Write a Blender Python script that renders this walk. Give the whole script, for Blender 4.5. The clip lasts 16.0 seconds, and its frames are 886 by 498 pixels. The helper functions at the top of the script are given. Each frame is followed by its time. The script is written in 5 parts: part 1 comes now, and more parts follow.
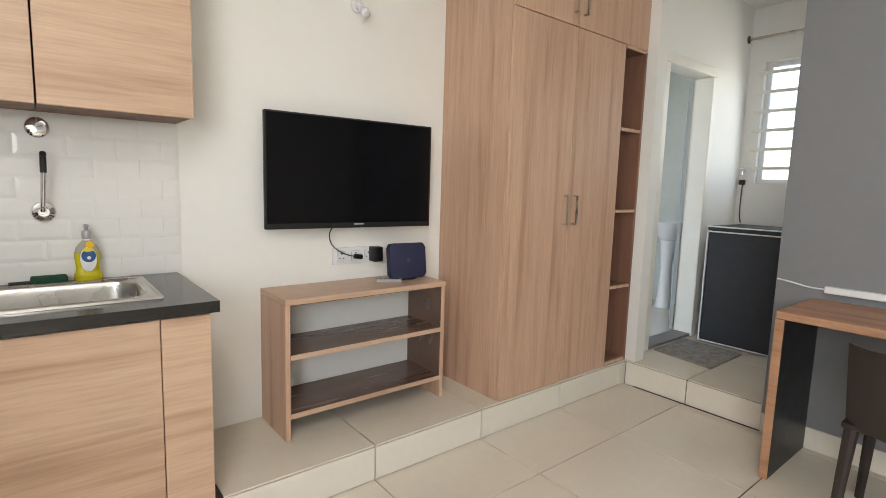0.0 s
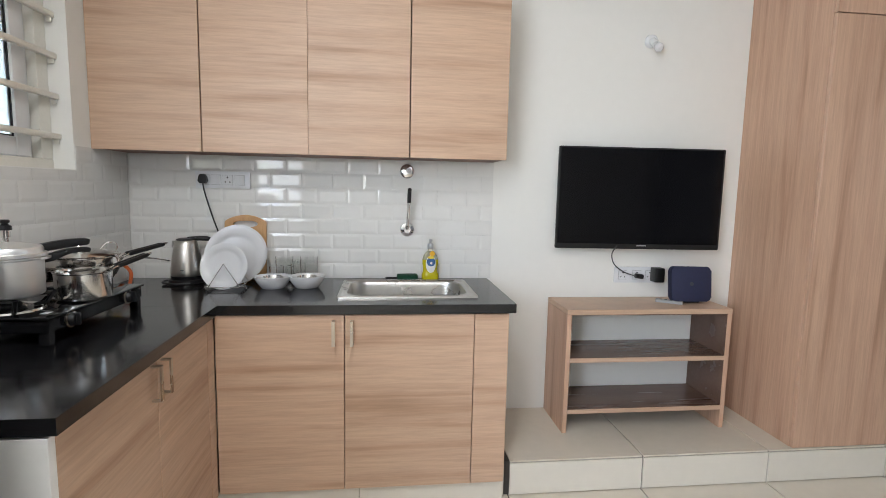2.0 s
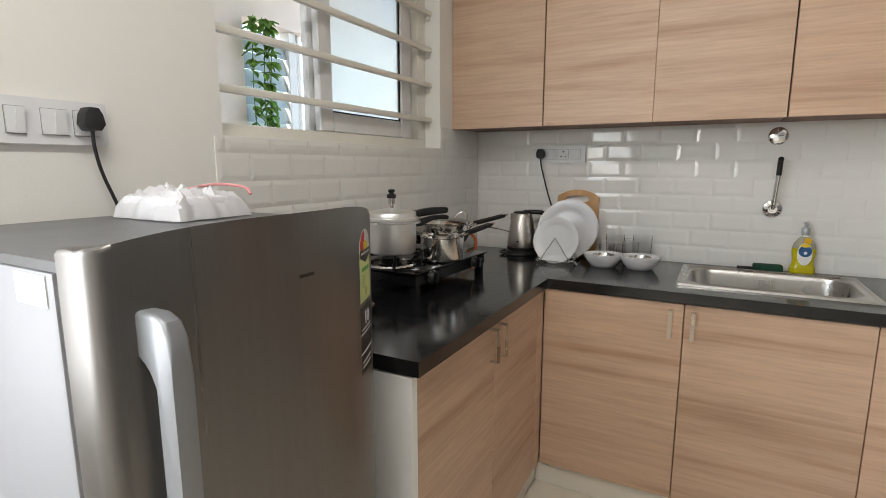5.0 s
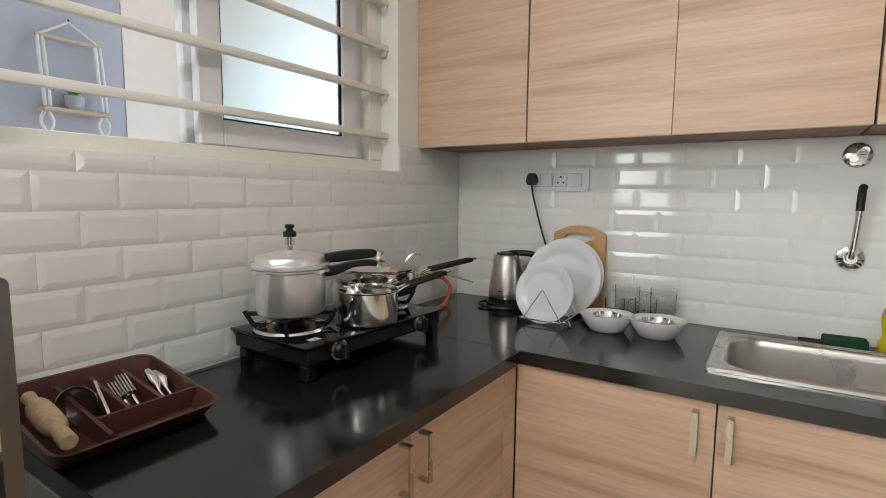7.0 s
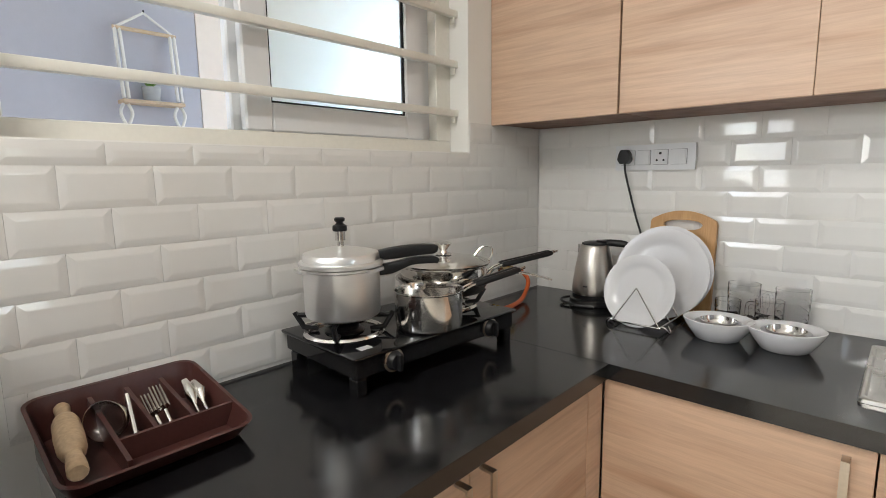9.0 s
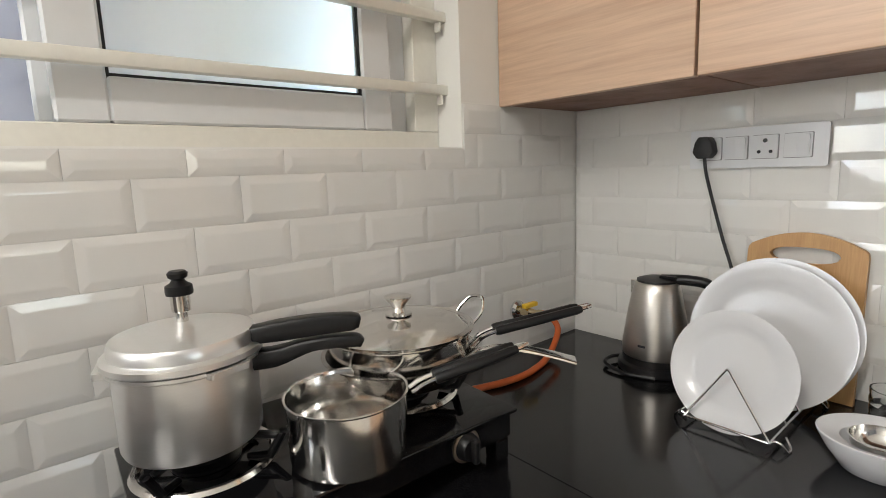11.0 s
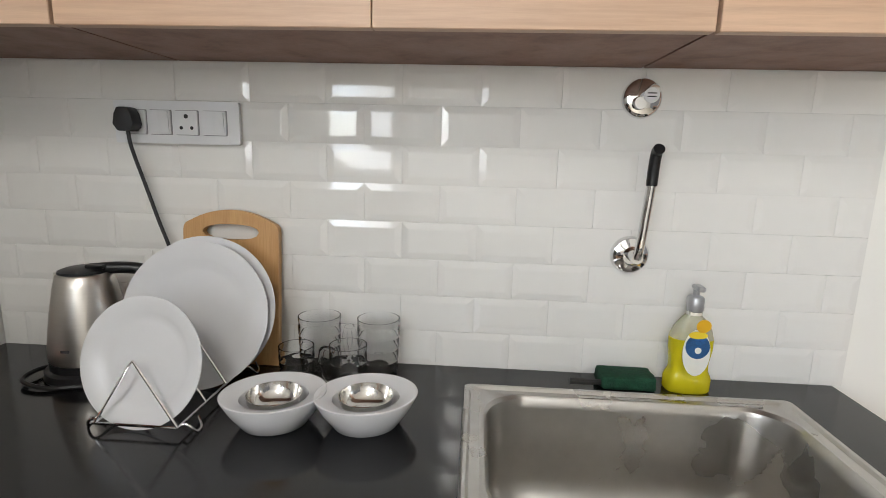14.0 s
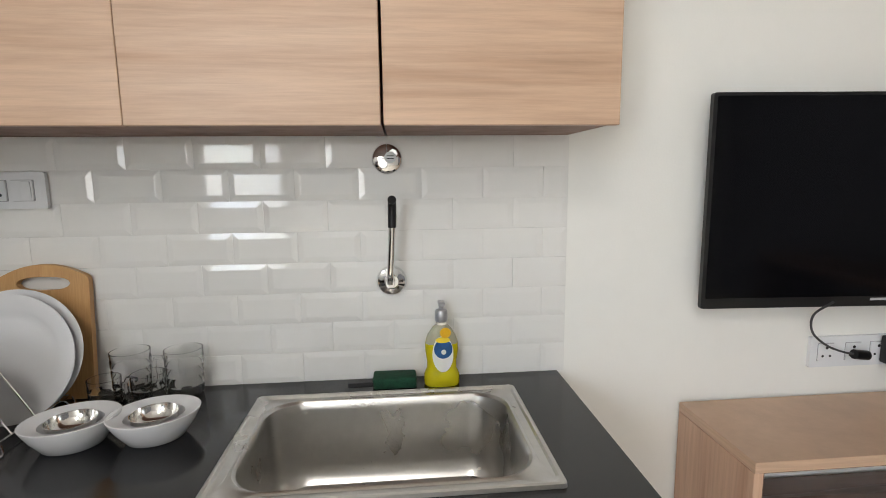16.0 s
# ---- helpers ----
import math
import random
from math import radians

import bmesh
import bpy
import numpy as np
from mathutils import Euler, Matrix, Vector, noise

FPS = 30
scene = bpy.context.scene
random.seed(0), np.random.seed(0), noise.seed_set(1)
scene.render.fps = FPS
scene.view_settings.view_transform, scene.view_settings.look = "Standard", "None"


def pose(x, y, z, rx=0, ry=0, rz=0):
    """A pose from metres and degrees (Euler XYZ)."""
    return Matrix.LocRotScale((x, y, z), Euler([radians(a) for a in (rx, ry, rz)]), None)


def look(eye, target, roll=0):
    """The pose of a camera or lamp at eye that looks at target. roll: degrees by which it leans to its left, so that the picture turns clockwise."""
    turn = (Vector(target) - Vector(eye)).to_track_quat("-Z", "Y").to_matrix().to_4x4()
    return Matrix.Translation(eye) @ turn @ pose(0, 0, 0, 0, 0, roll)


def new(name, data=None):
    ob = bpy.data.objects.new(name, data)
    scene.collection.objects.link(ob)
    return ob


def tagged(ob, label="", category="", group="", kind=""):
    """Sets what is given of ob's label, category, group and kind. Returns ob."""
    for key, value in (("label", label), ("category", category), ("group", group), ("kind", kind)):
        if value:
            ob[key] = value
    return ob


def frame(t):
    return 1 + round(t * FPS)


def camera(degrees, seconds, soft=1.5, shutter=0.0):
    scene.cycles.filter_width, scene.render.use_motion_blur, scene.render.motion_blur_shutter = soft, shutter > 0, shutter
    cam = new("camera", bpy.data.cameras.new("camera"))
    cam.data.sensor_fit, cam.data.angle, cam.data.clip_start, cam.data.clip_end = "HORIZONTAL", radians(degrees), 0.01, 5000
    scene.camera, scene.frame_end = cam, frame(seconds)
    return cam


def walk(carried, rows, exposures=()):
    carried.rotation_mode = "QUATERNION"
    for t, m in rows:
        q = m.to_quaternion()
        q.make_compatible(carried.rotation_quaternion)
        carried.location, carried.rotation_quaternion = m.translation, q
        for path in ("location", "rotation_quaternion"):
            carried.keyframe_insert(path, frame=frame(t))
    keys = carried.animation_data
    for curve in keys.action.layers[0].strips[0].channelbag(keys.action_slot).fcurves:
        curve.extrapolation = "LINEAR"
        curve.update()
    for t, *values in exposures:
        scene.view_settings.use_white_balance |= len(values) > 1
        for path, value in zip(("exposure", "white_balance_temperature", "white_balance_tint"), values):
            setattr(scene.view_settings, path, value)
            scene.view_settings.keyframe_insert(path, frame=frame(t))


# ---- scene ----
cam = camera(82.2, 16.0, 0.9)
PATH = [
    (0, (1.302, -2.299, 1.263), (2.549, -0.755, 1.019), 1.7),
    (0.5, (1.252, -2.419, 1.307), (2.131, -0.641, 1.051), 0.8),
    (1, (1.265, -2.606, 1.315), (1.832, -0.701, 1.096), 0.5),
    (1.5, (1.263, -2.628, 1.342), (1.631, -0.676, 1.111), 0.9),
    (2, (1.21, -2.595, 1.336), (1.442, -0.622, 1.105), 1.2),
    (2.5, (1.19, -2.575, 1.33), (1.222, -0.589, 1.1), 1.0),
    (3, (1.188, -2.595, 1.306), (0.959, -0.621, 1.084), 0.6),
    (3.5, (1.165, -2.595, 1.327), (0.702, -0.671, 1.041), 0.1),
    (4, (1.101, -2.657, 1.288), (0.419, -0.802, 0.981), -0.5),
    (4.2, (1.114, -2.678, 1.279), (0.341, -0.86, 0.97), -0.6),
    (5.2, (1.13, -2.42, 1.312), (0.19, -0.69, 0.99), 0.1),
    (6.5, (1.097, -2.115, 1.322), (0.297, -0.298, 1.084), 1.1),
    (7, (1.138, -1.868, 1.302), (0.055, -0.203, 1.091), 0.55),
    (7.5, (1.108, -1.784, 1.321), (-0.145, -0.246, 1.058), -0.4),
    (8, (1.117, -1.738, 1.3), (-0.213, -0.27, 1.024), -0.9),
    (8.2, (1.115, -1.738, 1.301), (-0.215, -0.272, 1.014), -0.8),
    (10.3, (0.897, -1.404, 1.344), (-0.562, -0.07, 1.041), -0.9),
    (10.5, (0.871, -1.337, 1.345), (-0.615, -0.036, 1.03), -1.2),
    (11, (0.827, -1.181, 1.337), (-0.683, 0.094, 1.032), -2.0),
    (11.5, (0.793, -1.063, 1.342), (-0.577, 0.36, 1.03), -1.9),
    (12, (0.738, -0.963, 1.346), (-0.287, 0.718, 0.999), -0.9),
    (12.5, (0.762, -0.895, 1.338), (-0.064, 0.893, 0.991), -1.1),
    (13, (0.773, -0.878, 1.323), (0.037, 0.952, 0.99), -1.1),
    (13.5, (0.834, -0.906, 1.315), (0.325, 0.997, 0.967), -0.0),
    (14, (1.027, -1.001, 1.318), (0.904, 0.96, 0.945), 1.5),
    (14.5, (1.232, -1.072, 1.344), (1.165, 0.889, 0.954), 0.8),
    (15, (1.27, -1.118, 1.344), (1.207, 0.846, 0.971), -0.3),
    (15.5, (1.295, -1.16, 1.347), (1.246, 0.81, 1.006), -1.2),
    (16, (1.346, -1.237, 1.387), (1.521, 0.734, 1.098), -0.6),
]
walk(cam, [(t, look(eye, target, roll)) for t, eye, target, roll in PATH], [(0, 2.55, 6600, 10), (1.5, 2.52, 6050, 10), (3, 2.47, 6000, 10), (4, 2.1, 6500, 10), (6.5, 2.38, 6400, 10), (7.5, 2.52, 6350, 10), (11, 2.76, 6500, 10), (13.5, 2.70, 6350, 10), (16, 2.46, 6350, 10)])

# ---- light ----
world = bpy.data.worlds.new("sky")
scene.world = world
world.use_nodes = True
wn = world.node_tree
sky = wn.nodes.new("ShaderNodeTexSky")
sky.sky_type = "NISHITA"
sky.sun_disc = False
sky.sun_elevation = radians(50)
sky.sun_rotation = radians(250)
wn.links.new(sky.outputs[0], wn.nodes["Background"].inputs[0])
wn.nodes["Background"].inputs[1].default_value = 0.15


def lamp(name, kind, energy, m, color=(1, 1, 1), size=1.0, size_y=None):
    data = bpy.data.lights.new(name, kind)
    data.energy, data.color = energy, color
    if kind == "AREA":
        data.shape, data.size, data.size_y = "RECTANGLE", size, size_y or size
    if kind == "SUN":
        data.angle = radians(0.6)
    ob = new(name, data)
    ob.matrix_world = m
    return ob


lamp("sun", "SUN", 3.0, look((-4, -3.0, 8), (0, 1.0, 0)), (1.0, 0.95, 0.88))
# daylight of the second window in the west wall, behind the walker
lamp("window_daylight", "AREA", 12.5, look((-0.05, -3.35, 1.6), (3.6, -2.35, 1.5)), (0.96, 0.985, 1.0), 1.6, 1.5)
# tube on the ceiling
lamp("tube_light", "AREA", 5.5, pose(0.9, -2.7, 2.69), (1.0, 0.955, 0.89), 0.06, 1.2)
lamp("lobby_daylight", "AREA", 0.8, look((5.84, -1.0, 1.85), (4.0, -1.0, 1.5)), (1.0, 0.98, 0.88), 0.6, 0.9)
lamp("bathroom_light", "AREA", 0.35, pose(5.3, 0.15, 2.4), (0.92, 0.97, 1.0), 0.3, 0.3)


# ---- materials ----
def mat(name, color, rough=0.5, metal=0.0, var=0.06, scale=6.0, bump=0.0, bump_scale=60.0, stretch=(1, 1, 1), dark=None, spec=0.5, coat=0.0,
        transmission=0.0, ior=1.45, rough_var=0.06, emit=0.0, per_piece=0.0, fine=0.5):
    m = bpy.data.materials.new(name)
    m.use_nodes = True
    nt = m.node_tree
    nodes, links = nt.nodes, nt.links
    b = nodes["Principled BSDF"]
    b.inputs["Roughness"].default_value = rough
    b.inputs["Metallic"].default_value = metal
    b.inputs["Specular IOR Level"].default_value = spec
    b.inputs["Coat Weight"].default_value = coat
    b.inputs["Coat Roughness"].default_value = 0.08
    b.inputs["Transmission Weight"].default_value = transmission
    b.inputs["IOR"].default_value = ior
    co = nodes.new("ShaderNodeTexCoord")
    mp = nodes.new("ShaderNodeMapping")
    mp.inputs["Scale"].default_value = stretch
    links.new(co.outputs["Object"], mp.inputs["Vector"])
    info = nodes.new("ShaderNodeObjectInfo")
    if per_piece:
        add = nodes.new("ShaderNodeVectorMath")
        add.operation = "MULTIPLY_ADD"
        comb = nodes.new("ShaderNodeCombineXYZ")
        for i in range(3):
            links.new(info.outputs["Random"], comb.inputs[i])
        add.inputs[1].default_value = (37.0, 23.0, 51.0)
        links.new(comb.outputs[0], add.inputs[0])
        links.new(mp.outputs[0], add.inputs[2])
        vec = add.outputs[0]
    else:
        vec = mp.outputs[0]
    n1 = nodes.new("ShaderNodeTexNoise")
    n1.inputs["Scale"].default_value = scale
    n1.inputs["Detail"].default_value = 6
    links.new(vec, n1.inputs["Vector"])
    n2 = nodes.new("ShaderNodeTexNoise")
    n2.inputs["Scale"].default_value = scale * 9
    n2.inputs["Detail"].default_value = 4
    links.new(vec, n2.inputs["Vector"])
    mix = nodes.new("ShaderNodeMix")
    mix.data_type = "FLOAT"
    mix.inputs[0].default_value = fine
    links.new(n1.outputs["Fac"], mix.inputs[2])
    links.new(n2.outputs["Fac"], mix.inputs[3])
    ramp = nodes.new("ShaderNodeValToRGB")
    d = dark or tuple(c * (1 - 2 * var) for c in color)
    ramp.color_ramp.elements[0].position, ramp.color_ramp.elements[1].position = 0.34, 0.66
    ramp.color_ramp.elements[0].color = (*d, 1)
    ramp.color_ramp.elements[1].color = (*color, 1)
    links.new(mix.outputs[0], ramp.inputs[0])
    out = ramp.outputs[0]
    if per_piece:
        hsv = nodes.new("ShaderNodeHueSaturation")
        mr = nodes.new("ShaderNodeMapRange")
        mr.inputs["To Min"].default_value, mr.inputs["To Max"].default_value = 1 - per_piece, 1 + per_piece
        links.new(info.outputs["Random"], mr.inputs["Value"])
        links.new(mr.outputs[0], hsv.inputs["Value"])
        links.new(out, hsv.inputs["Color"])
        out = hsv.outputs[0]
    links.new(out, b.inputs["Base Color"])
    rr = nodes.new("ShaderNodeMapRange")
    rr.inputs["To Min"].default_value, rr.inputs["To Max"].default_value = max(0.01, rough - rough_var), rough + rough_var
    links.new(n1.outputs["Fac"], rr.inputs["Value"])
    links.new(rr.outputs[0], b.inputs["Roughness"])
    if bump:
        nb = nodes.new("ShaderNodeTexNoise")
        nb.inputs["Scale"].default_value = bump_scale
        nb.inputs["Detail"].default_value = 3
        links.new(vec, nb.inputs["Vector"])
        bp = nodes.new("ShaderNodeBump")
        bp.inputs["Strength"].default_value = bump
        bp.inputs["Distance"].default_value = 0.002
        links.new(nb.outputs["Fac"], bp.inputs["Height"])
        links.new(bp.outputs[0], b.inputs["Normal"])
    if emit:
        b.inputs["Emission Color"].default_value = (*color, 1)
        b.inputs["Emission Strength"].default_value = emit
    return m


def wood(name, light, dark, stretch, rough=0.42):
    """Laminate: pale ground, soft uneven streaks and fine pore lines along one direction."""
    m = bpy.data.materials.new(name)
    m.use_nodes = True
    nodes, links = m.node_tree.nodes, m.node_tree.links
    b = nodes["Principled BSDF"]
    co = nodes.new("ShaderNodeTexCoord")
    info = nodes.new("ShaderNodeObjectInfo")
    comb = nodes.new("ShaderNodeCombineXYZ")
    for i in range(3):
        links.new(info.outputs["Random"], comb.inputs[i])
    mp = nodes.new("ShaderNodeMapping")
    mp.inputs["Scale"].default_value = stretch
    links.new(co.outputs["Object"], mp.inputs["Vector"])
    off = nodes.new("ShaderNodeVectorMath")
    off.operation = "MULTIPLY_ADD"
    off.inputs[1].default_value = (37.0, 23.0, 51.0)
    links.new(comb.outputs[0], off.inputs[0])
    links.new(mp.outputs[0], off.inputs[2])

    def grain(scale, detail, distortion, roughness):
        n = nodes.new("ShaderNodeTexNoise")
        n.inputs["Scale"].default_value, n.inputs["Detail"].default_value = scale, detail
        n.inputs["Distortion"].default_value, n.inputs["Roughness"].default_value = distortion, roughness
        links.new(off.outputs[0], n.inputs["Vector"])
        return n.outputs["Fac"]

    def remap(value, lo, hi, to_lo, to_hi):
        r = nodes.new("ShaderNodeMapRange")
        for k, v in zip(("From Min", "From Max", "To Min", "To Max"), (lo, hi, to_lo, to_hi)):
            r.inputs[k].default_value = v
        links.new(value, r.inputs["Value"])
        return r.outputs[0]

    broad, fine = grain(1.0, 4, 0.3, 0.55), grain(6.0, 5, 0.2, 0.7)
    ramp = nodes.new("ShaderNodeValToRGB")
    e = ramp.color_ramp.elements
    e[0].position, e[0].color = 0.30, (*dark, 1)
    e[1].position, e[1].color = 0.58, (*light, 1)
    k = e.new(0.42)
    k.color = (*[p * 0.66 + q * 0.34 for p, q in zip(light, dark)], 1)
    links.new(broad, ramp.inputs[0])
    hsv = nodes.new("ShaderNodeHueSaturation")
    mul = nodes.new("ShaderNodeMath")
    mul.operation = "MULTIPLY"
    links.new(remap(fine, 0.32, 0.62, 0.86, 1.05), mul.inputs[0])
    links.new(remap(info.outputs["Random"], 0.0, 1.0, 0.97, 1.03), mul.inputs[1])
    links.new(mul.outputs[0], hsv.inputs["Value"])
    links.new(ramp.outputs[0], hsv.inputs["Color"])
    links.new(hsv.outputs[0], b.inputs["Base Color"])
    links.new(remap(broad, 0.3, 0.7, rough + 0.06, rough - 0.06), b.inputs["Roughness"])
    bp = nodes.new("ShaderNodeBump")
    bp.inputs["Strength"].default_value, bp.inputs["Distance"].default_value = 0.12, 0.001
    links.new(fine, bp.inputs["Height"])
    links.new(bp.outputs[0], b.inputs["Normal"])
    return m


W_LIGHT, W_DARK = (0.565, 0.388, 0.272), (0.415, 0.260, 0.168)
M_wood_h = wood("laminate_across", W_LIGHT, W_DARK, (0.8, 0.8, 17.0))
M_wood_v = wood("laminate_upright", (0.570, 0.370, 0.258), (0.415, 0.250, 0.165), (19.0, 19.0, 0.8))
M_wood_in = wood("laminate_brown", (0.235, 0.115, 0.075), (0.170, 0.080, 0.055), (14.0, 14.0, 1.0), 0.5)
M_shelf_in = wood("laminate_dark_brown", (0.150, 0.090, 0.066), (0.105, 0.060, 0.044), (1.0, 14.0, 14.0), 0.24)
M_wall = mat("cream_wall_paint", (0.81, 0.80, 0.765), 0.6, var=0.012, scale=2.2, bump=0.12, bump_scale=180)
M_ceiling = mat("white_ceiling_paint", (0.82, 0.81, 0.78), 0.8, var=0.01, scale=2, bump=0.1, bump_scale=150)
M_grey = mat("grey_wall_paint", (0.205, 0.21, 0.225), 0.55, var=0.03, scale=2.2, bump=0.12, bump_scale=170)
M_tile = mat("white_glazed_tile", (0.76, 0.75, 0.725), 0.045, var=0.015, scale=3, per_piece=0.012, rough_var=0.01)
M_grout = mat("pale_grout", (0.78, 0.77, 0.745), 0.7, var=0.08, scale=30)
M_floor = mat("beige_floor_tile", (0.68, 0.615, 0.515), 0.16, var=0.03, scale=2.4, per_piece=0.02, rough_var=0.05, bump=0.02, bump_scale=9)
M_fgrout = mat("dark_floor_grout", (0.075, 0.066, 0.058), 0.9, var=0.15, scale=25)
M_riser = mat("cream_riser_tile", (0.72, 0.675, 0.59), 0.2, var=0.02, scale=3, per_piece=0.02)
M_granite = mat("black_granite", (0.013, 0.013, 0.014), 0.14, dark=(0.003, 0.003, 0.004), scale=40, rough_var=0.08, bump=0.02, bump_scale=4, spec=0.65, fine=0.6)
M_white = mat("white_painted_frame", (0.78, 0.78, 0.76), 0.35, var=0.02, scale=4)
M_upvc = mat("white_plastic_profile", (0.72, 0.73, 0.74), 0.3, var=0.02, scale=5)
M_cream = mat("cream_enamel", (0.80, 0.78, 0.71), 0.38, var=0.03, scale=9)
M_black = mat("black_plastic", (0.008, 0.008, 0.009), 0.38, var=0.1, scale=20)
M_blackgloss = mat("black_gloss", (0.008, 0.008, 0.009), 0.08, var=0.1, scale=20, rough_var=0.03)
M_screen = mat("dark_screen", (0.003, 0.003, 0.004), 0.10, spec=0.22, var=0.1, scale=1.5, rough_var=0.01)
M_chrome = mat("chrome", (0.82, 0.82, 0.82), 0.07, 1.0, var=0.02, scale=8, rough_var=0.03)
M_nickel = mat("brushed_nickel", (0.50, 0.445, 0.375), 0.28, 1.0, var=0.05, scale=14)
M_steel = mat("brushed_steel", (0.60, 0.585, 0.56), 0.28, 1.0, var=0.05, scale=5, rough_var=0.06)
M_polished = mat("polished_steel", (0.78, 0.765, 0.74), 0.13, 1.0, var=0.03, scale=8, rough_var=0.04)
M_alu = mat("satin_aluminium", (0.90, 0.90, 0.895), 0.33, 0.92, var=0.02, scale=8, stretch=(1, 1, 14))
M_fridge = mat("grey_steel_door", (0.20, 0.19, 0.18), 0.3, 0.85, var=0.05, scale=2, stretch=(1, 40, 1), bump=0.03, bump_scale=40)
M_fridge_side = mat("silver_grey_paint", (0.28, 0.28, 0.293), 0.5, 0.1, var=0.02, scale=4)
M_fr_handle = mat("silver_plastic", (0.27, 0.28, 0.295), 0.33, 0.4, var=0.03, scale=7)
M_gasket = mat("dark_gasket", (0.06, 0.06, 0.065), 0.6, var=0.1, scale=20)


# ---- mesh helpers ----
def box(bm, x0, y0, z0, x1, y1, z1, bevel=0.0, seg=1):
    lo, hi = (min(x0, x1), min(y0, y1), min(z0, z1)), (max(x0, x1), max(y0, y1), max(z0, z1))
    vs = [bm.verts.new((hi[0] if i & 1 else lo[0], hi[1] if i & 2 else lo[1], hi[2] if i & 4 else lo[2])) for i in range(8)]
    fs = [bm.faces.new([vs[i] for i in q]) for q in ((0, 2, 3, 1), (4, 5, 7, 6), (0, 1, 5, 4), (2, 6, 7, 3), (0, 4, 6, 2), (1, 3, 7, 5))]
    if bevel:
        es = list({e for f in fs for e in f.edges})
        bmesh.ops.bevel(bm, geom=es, offset=bevel, segments=seg, profile=0.5, affect="EDGES", clamp_overlap=True)
    return bm


def B(x0, y0, z0, x1, y1, z1, bevel=0.0, seg=1):
    return box(bmesh.new(), x0, y0, z0, x1, y1, z1, bevel, seg)


def lathe(bm, profile, at=(0, 0, 0), seg=40, m=None):
    """Turns (radius, height) pairs about the upright axis through at; m: a pose instead of at."""
    m = m or Matrix.Translation(at)
    rings = []
    for r, z in profile:
        if r < 1e-6:
            rings.append([bm.verts.new(m @ Vector((0, 0, z)))])
        else:
            rings.append([bm.verts.new(m @ Vector((r * math.cos(a), r * math.sin(a), z))) for a in (2 * math.pi * i / seg for i in range(seg))])
    for a, b in zip(rings, rings[1:]):
        for i in range(seg):
            j = (i + 1) % seg
            if len(a) == 1 and len(b) == 1:
                continue
            if len(a) == 1:
                bm.faces.new((a[0], b[j], b[i]))
            elif len(b) == 1:
                bm.faces.new((a[i], a[j], b[0]))
            else:
                bm.faces.new((a[i], a[j], b[j], b[i]))
    return bm


def tube(bm, pts, r, seg=10, cap=True):
    """A round rod of radius r (or one radius a point) along the points."""
    pts = [Vector(p) for p in pts]
    n = len(pts)
    rad = r if isinstance(r, (list, tuple)) else [r] * n
    up = None
    rings = []
    for i, p in enumerate(pts):
        d = (pts[min(i + 1, n - 1)] - pts[max(i - 1, 0)]).normalized()
        if up is None:
            up = d.orthogonal().normalized()
        up = (up - d * up.dot(d)).normalized()
        side = d.cross(up)
        rings.append([bm.verts.new(p + rad[i] * (math.cos(a) * up + math.sin(a) * side)) for a in (2 * math.pi * k / seg for k in range(seg))])
    for a, b in zip(rings, rings[1:]):
        for i in range(seg):
            j = (i + 1) % seg
            bm.faces.new((a[i], a[j], b[j], b[i]))
    if cap:
        bm.faces.new(list(reversed(rings[0])))
        bm.faces.new(rings[-1])
    return bm


def curve_pts(ctrl, n=24):
    """A smooth line through the control points (Catmull-Rom)."""
    c = [Vector(p) for p in ctrl]
    c = [2 * c[0] - c[1]] + c + [2 * c[-1] - c[-2]]
    out = []
    spans = len(c) - 3
    for s in range(spans):
        for k in range(n // spans + 1):
            t = k / (n // spans + 1)
            a, b, d, e = c[s:s + 4]
            out.append(0.5 * (2 * b + (d - a) * t + (2 * a - 5 * b + 4 * d - e) * t * t + (3 * b - a - 3 * d + e) * t ** 3))
    return out + [c[-2]]


def prism(bm, outline, depth, m):
    """A plate: the outline (x, y) raised by depth along z, set by the pose m."""
    lo = [bm.verts.new(m @ Vector((x, y, 0))) for x, y in outline]
    hi = [bm.verts.new(m @ Vector((x, y, depth))) for x, y in outline]
    bm.faces.new(list(reversed(lo)))
    bm.faces.new(hi)
    n = len(lo)
    for i in range(n):
        j = (i + 1) % n
        bm.faces.new((lo[i], lo[j], hi[j], hi[i]))
    return bm


def rounded(w, h, r, seg=6, cx=0.0, cy=0.0):
    pts = []
    for sx, sy, a0 in ((1, 1, 0), (-1, 1, 90), (-1, -1, 180), (1, -1, 270)):
        for k in range(seg + 1):
            a = radians(a0 + 90 * k / seg)
            pts.append((cx + sx * (w / 2 - r) + r * math.cos(a), cy + sy * (h / 2 - r) + r * math.sin(a)))
    return pts


def mesh_of(name, bm, material, smooth=True):
    bmesh.ops.recalc_face_normals(bm, faces=bm.faces)
    me = bpy.data.meshes.new(name)
    bm.to_mesh(me)
    bm.free()
    me.materials.append(material)
    if smooth:
        me.polygons.foreach_set("use_smooth", [True] * len(me.polygons))
        me.set_sharp_from_angle(angle=radians(35))
    return me


def part(name, bm, material, parent, label=""):
    ob = new(name, mesh_of(name, bm, material))
    ob.parent = parent
    if parent.type == "EMPTY":
        ob.matrix_parent_inverse = Matrix.Translation(parent.location).inverted()
    return tagged(ob, label)


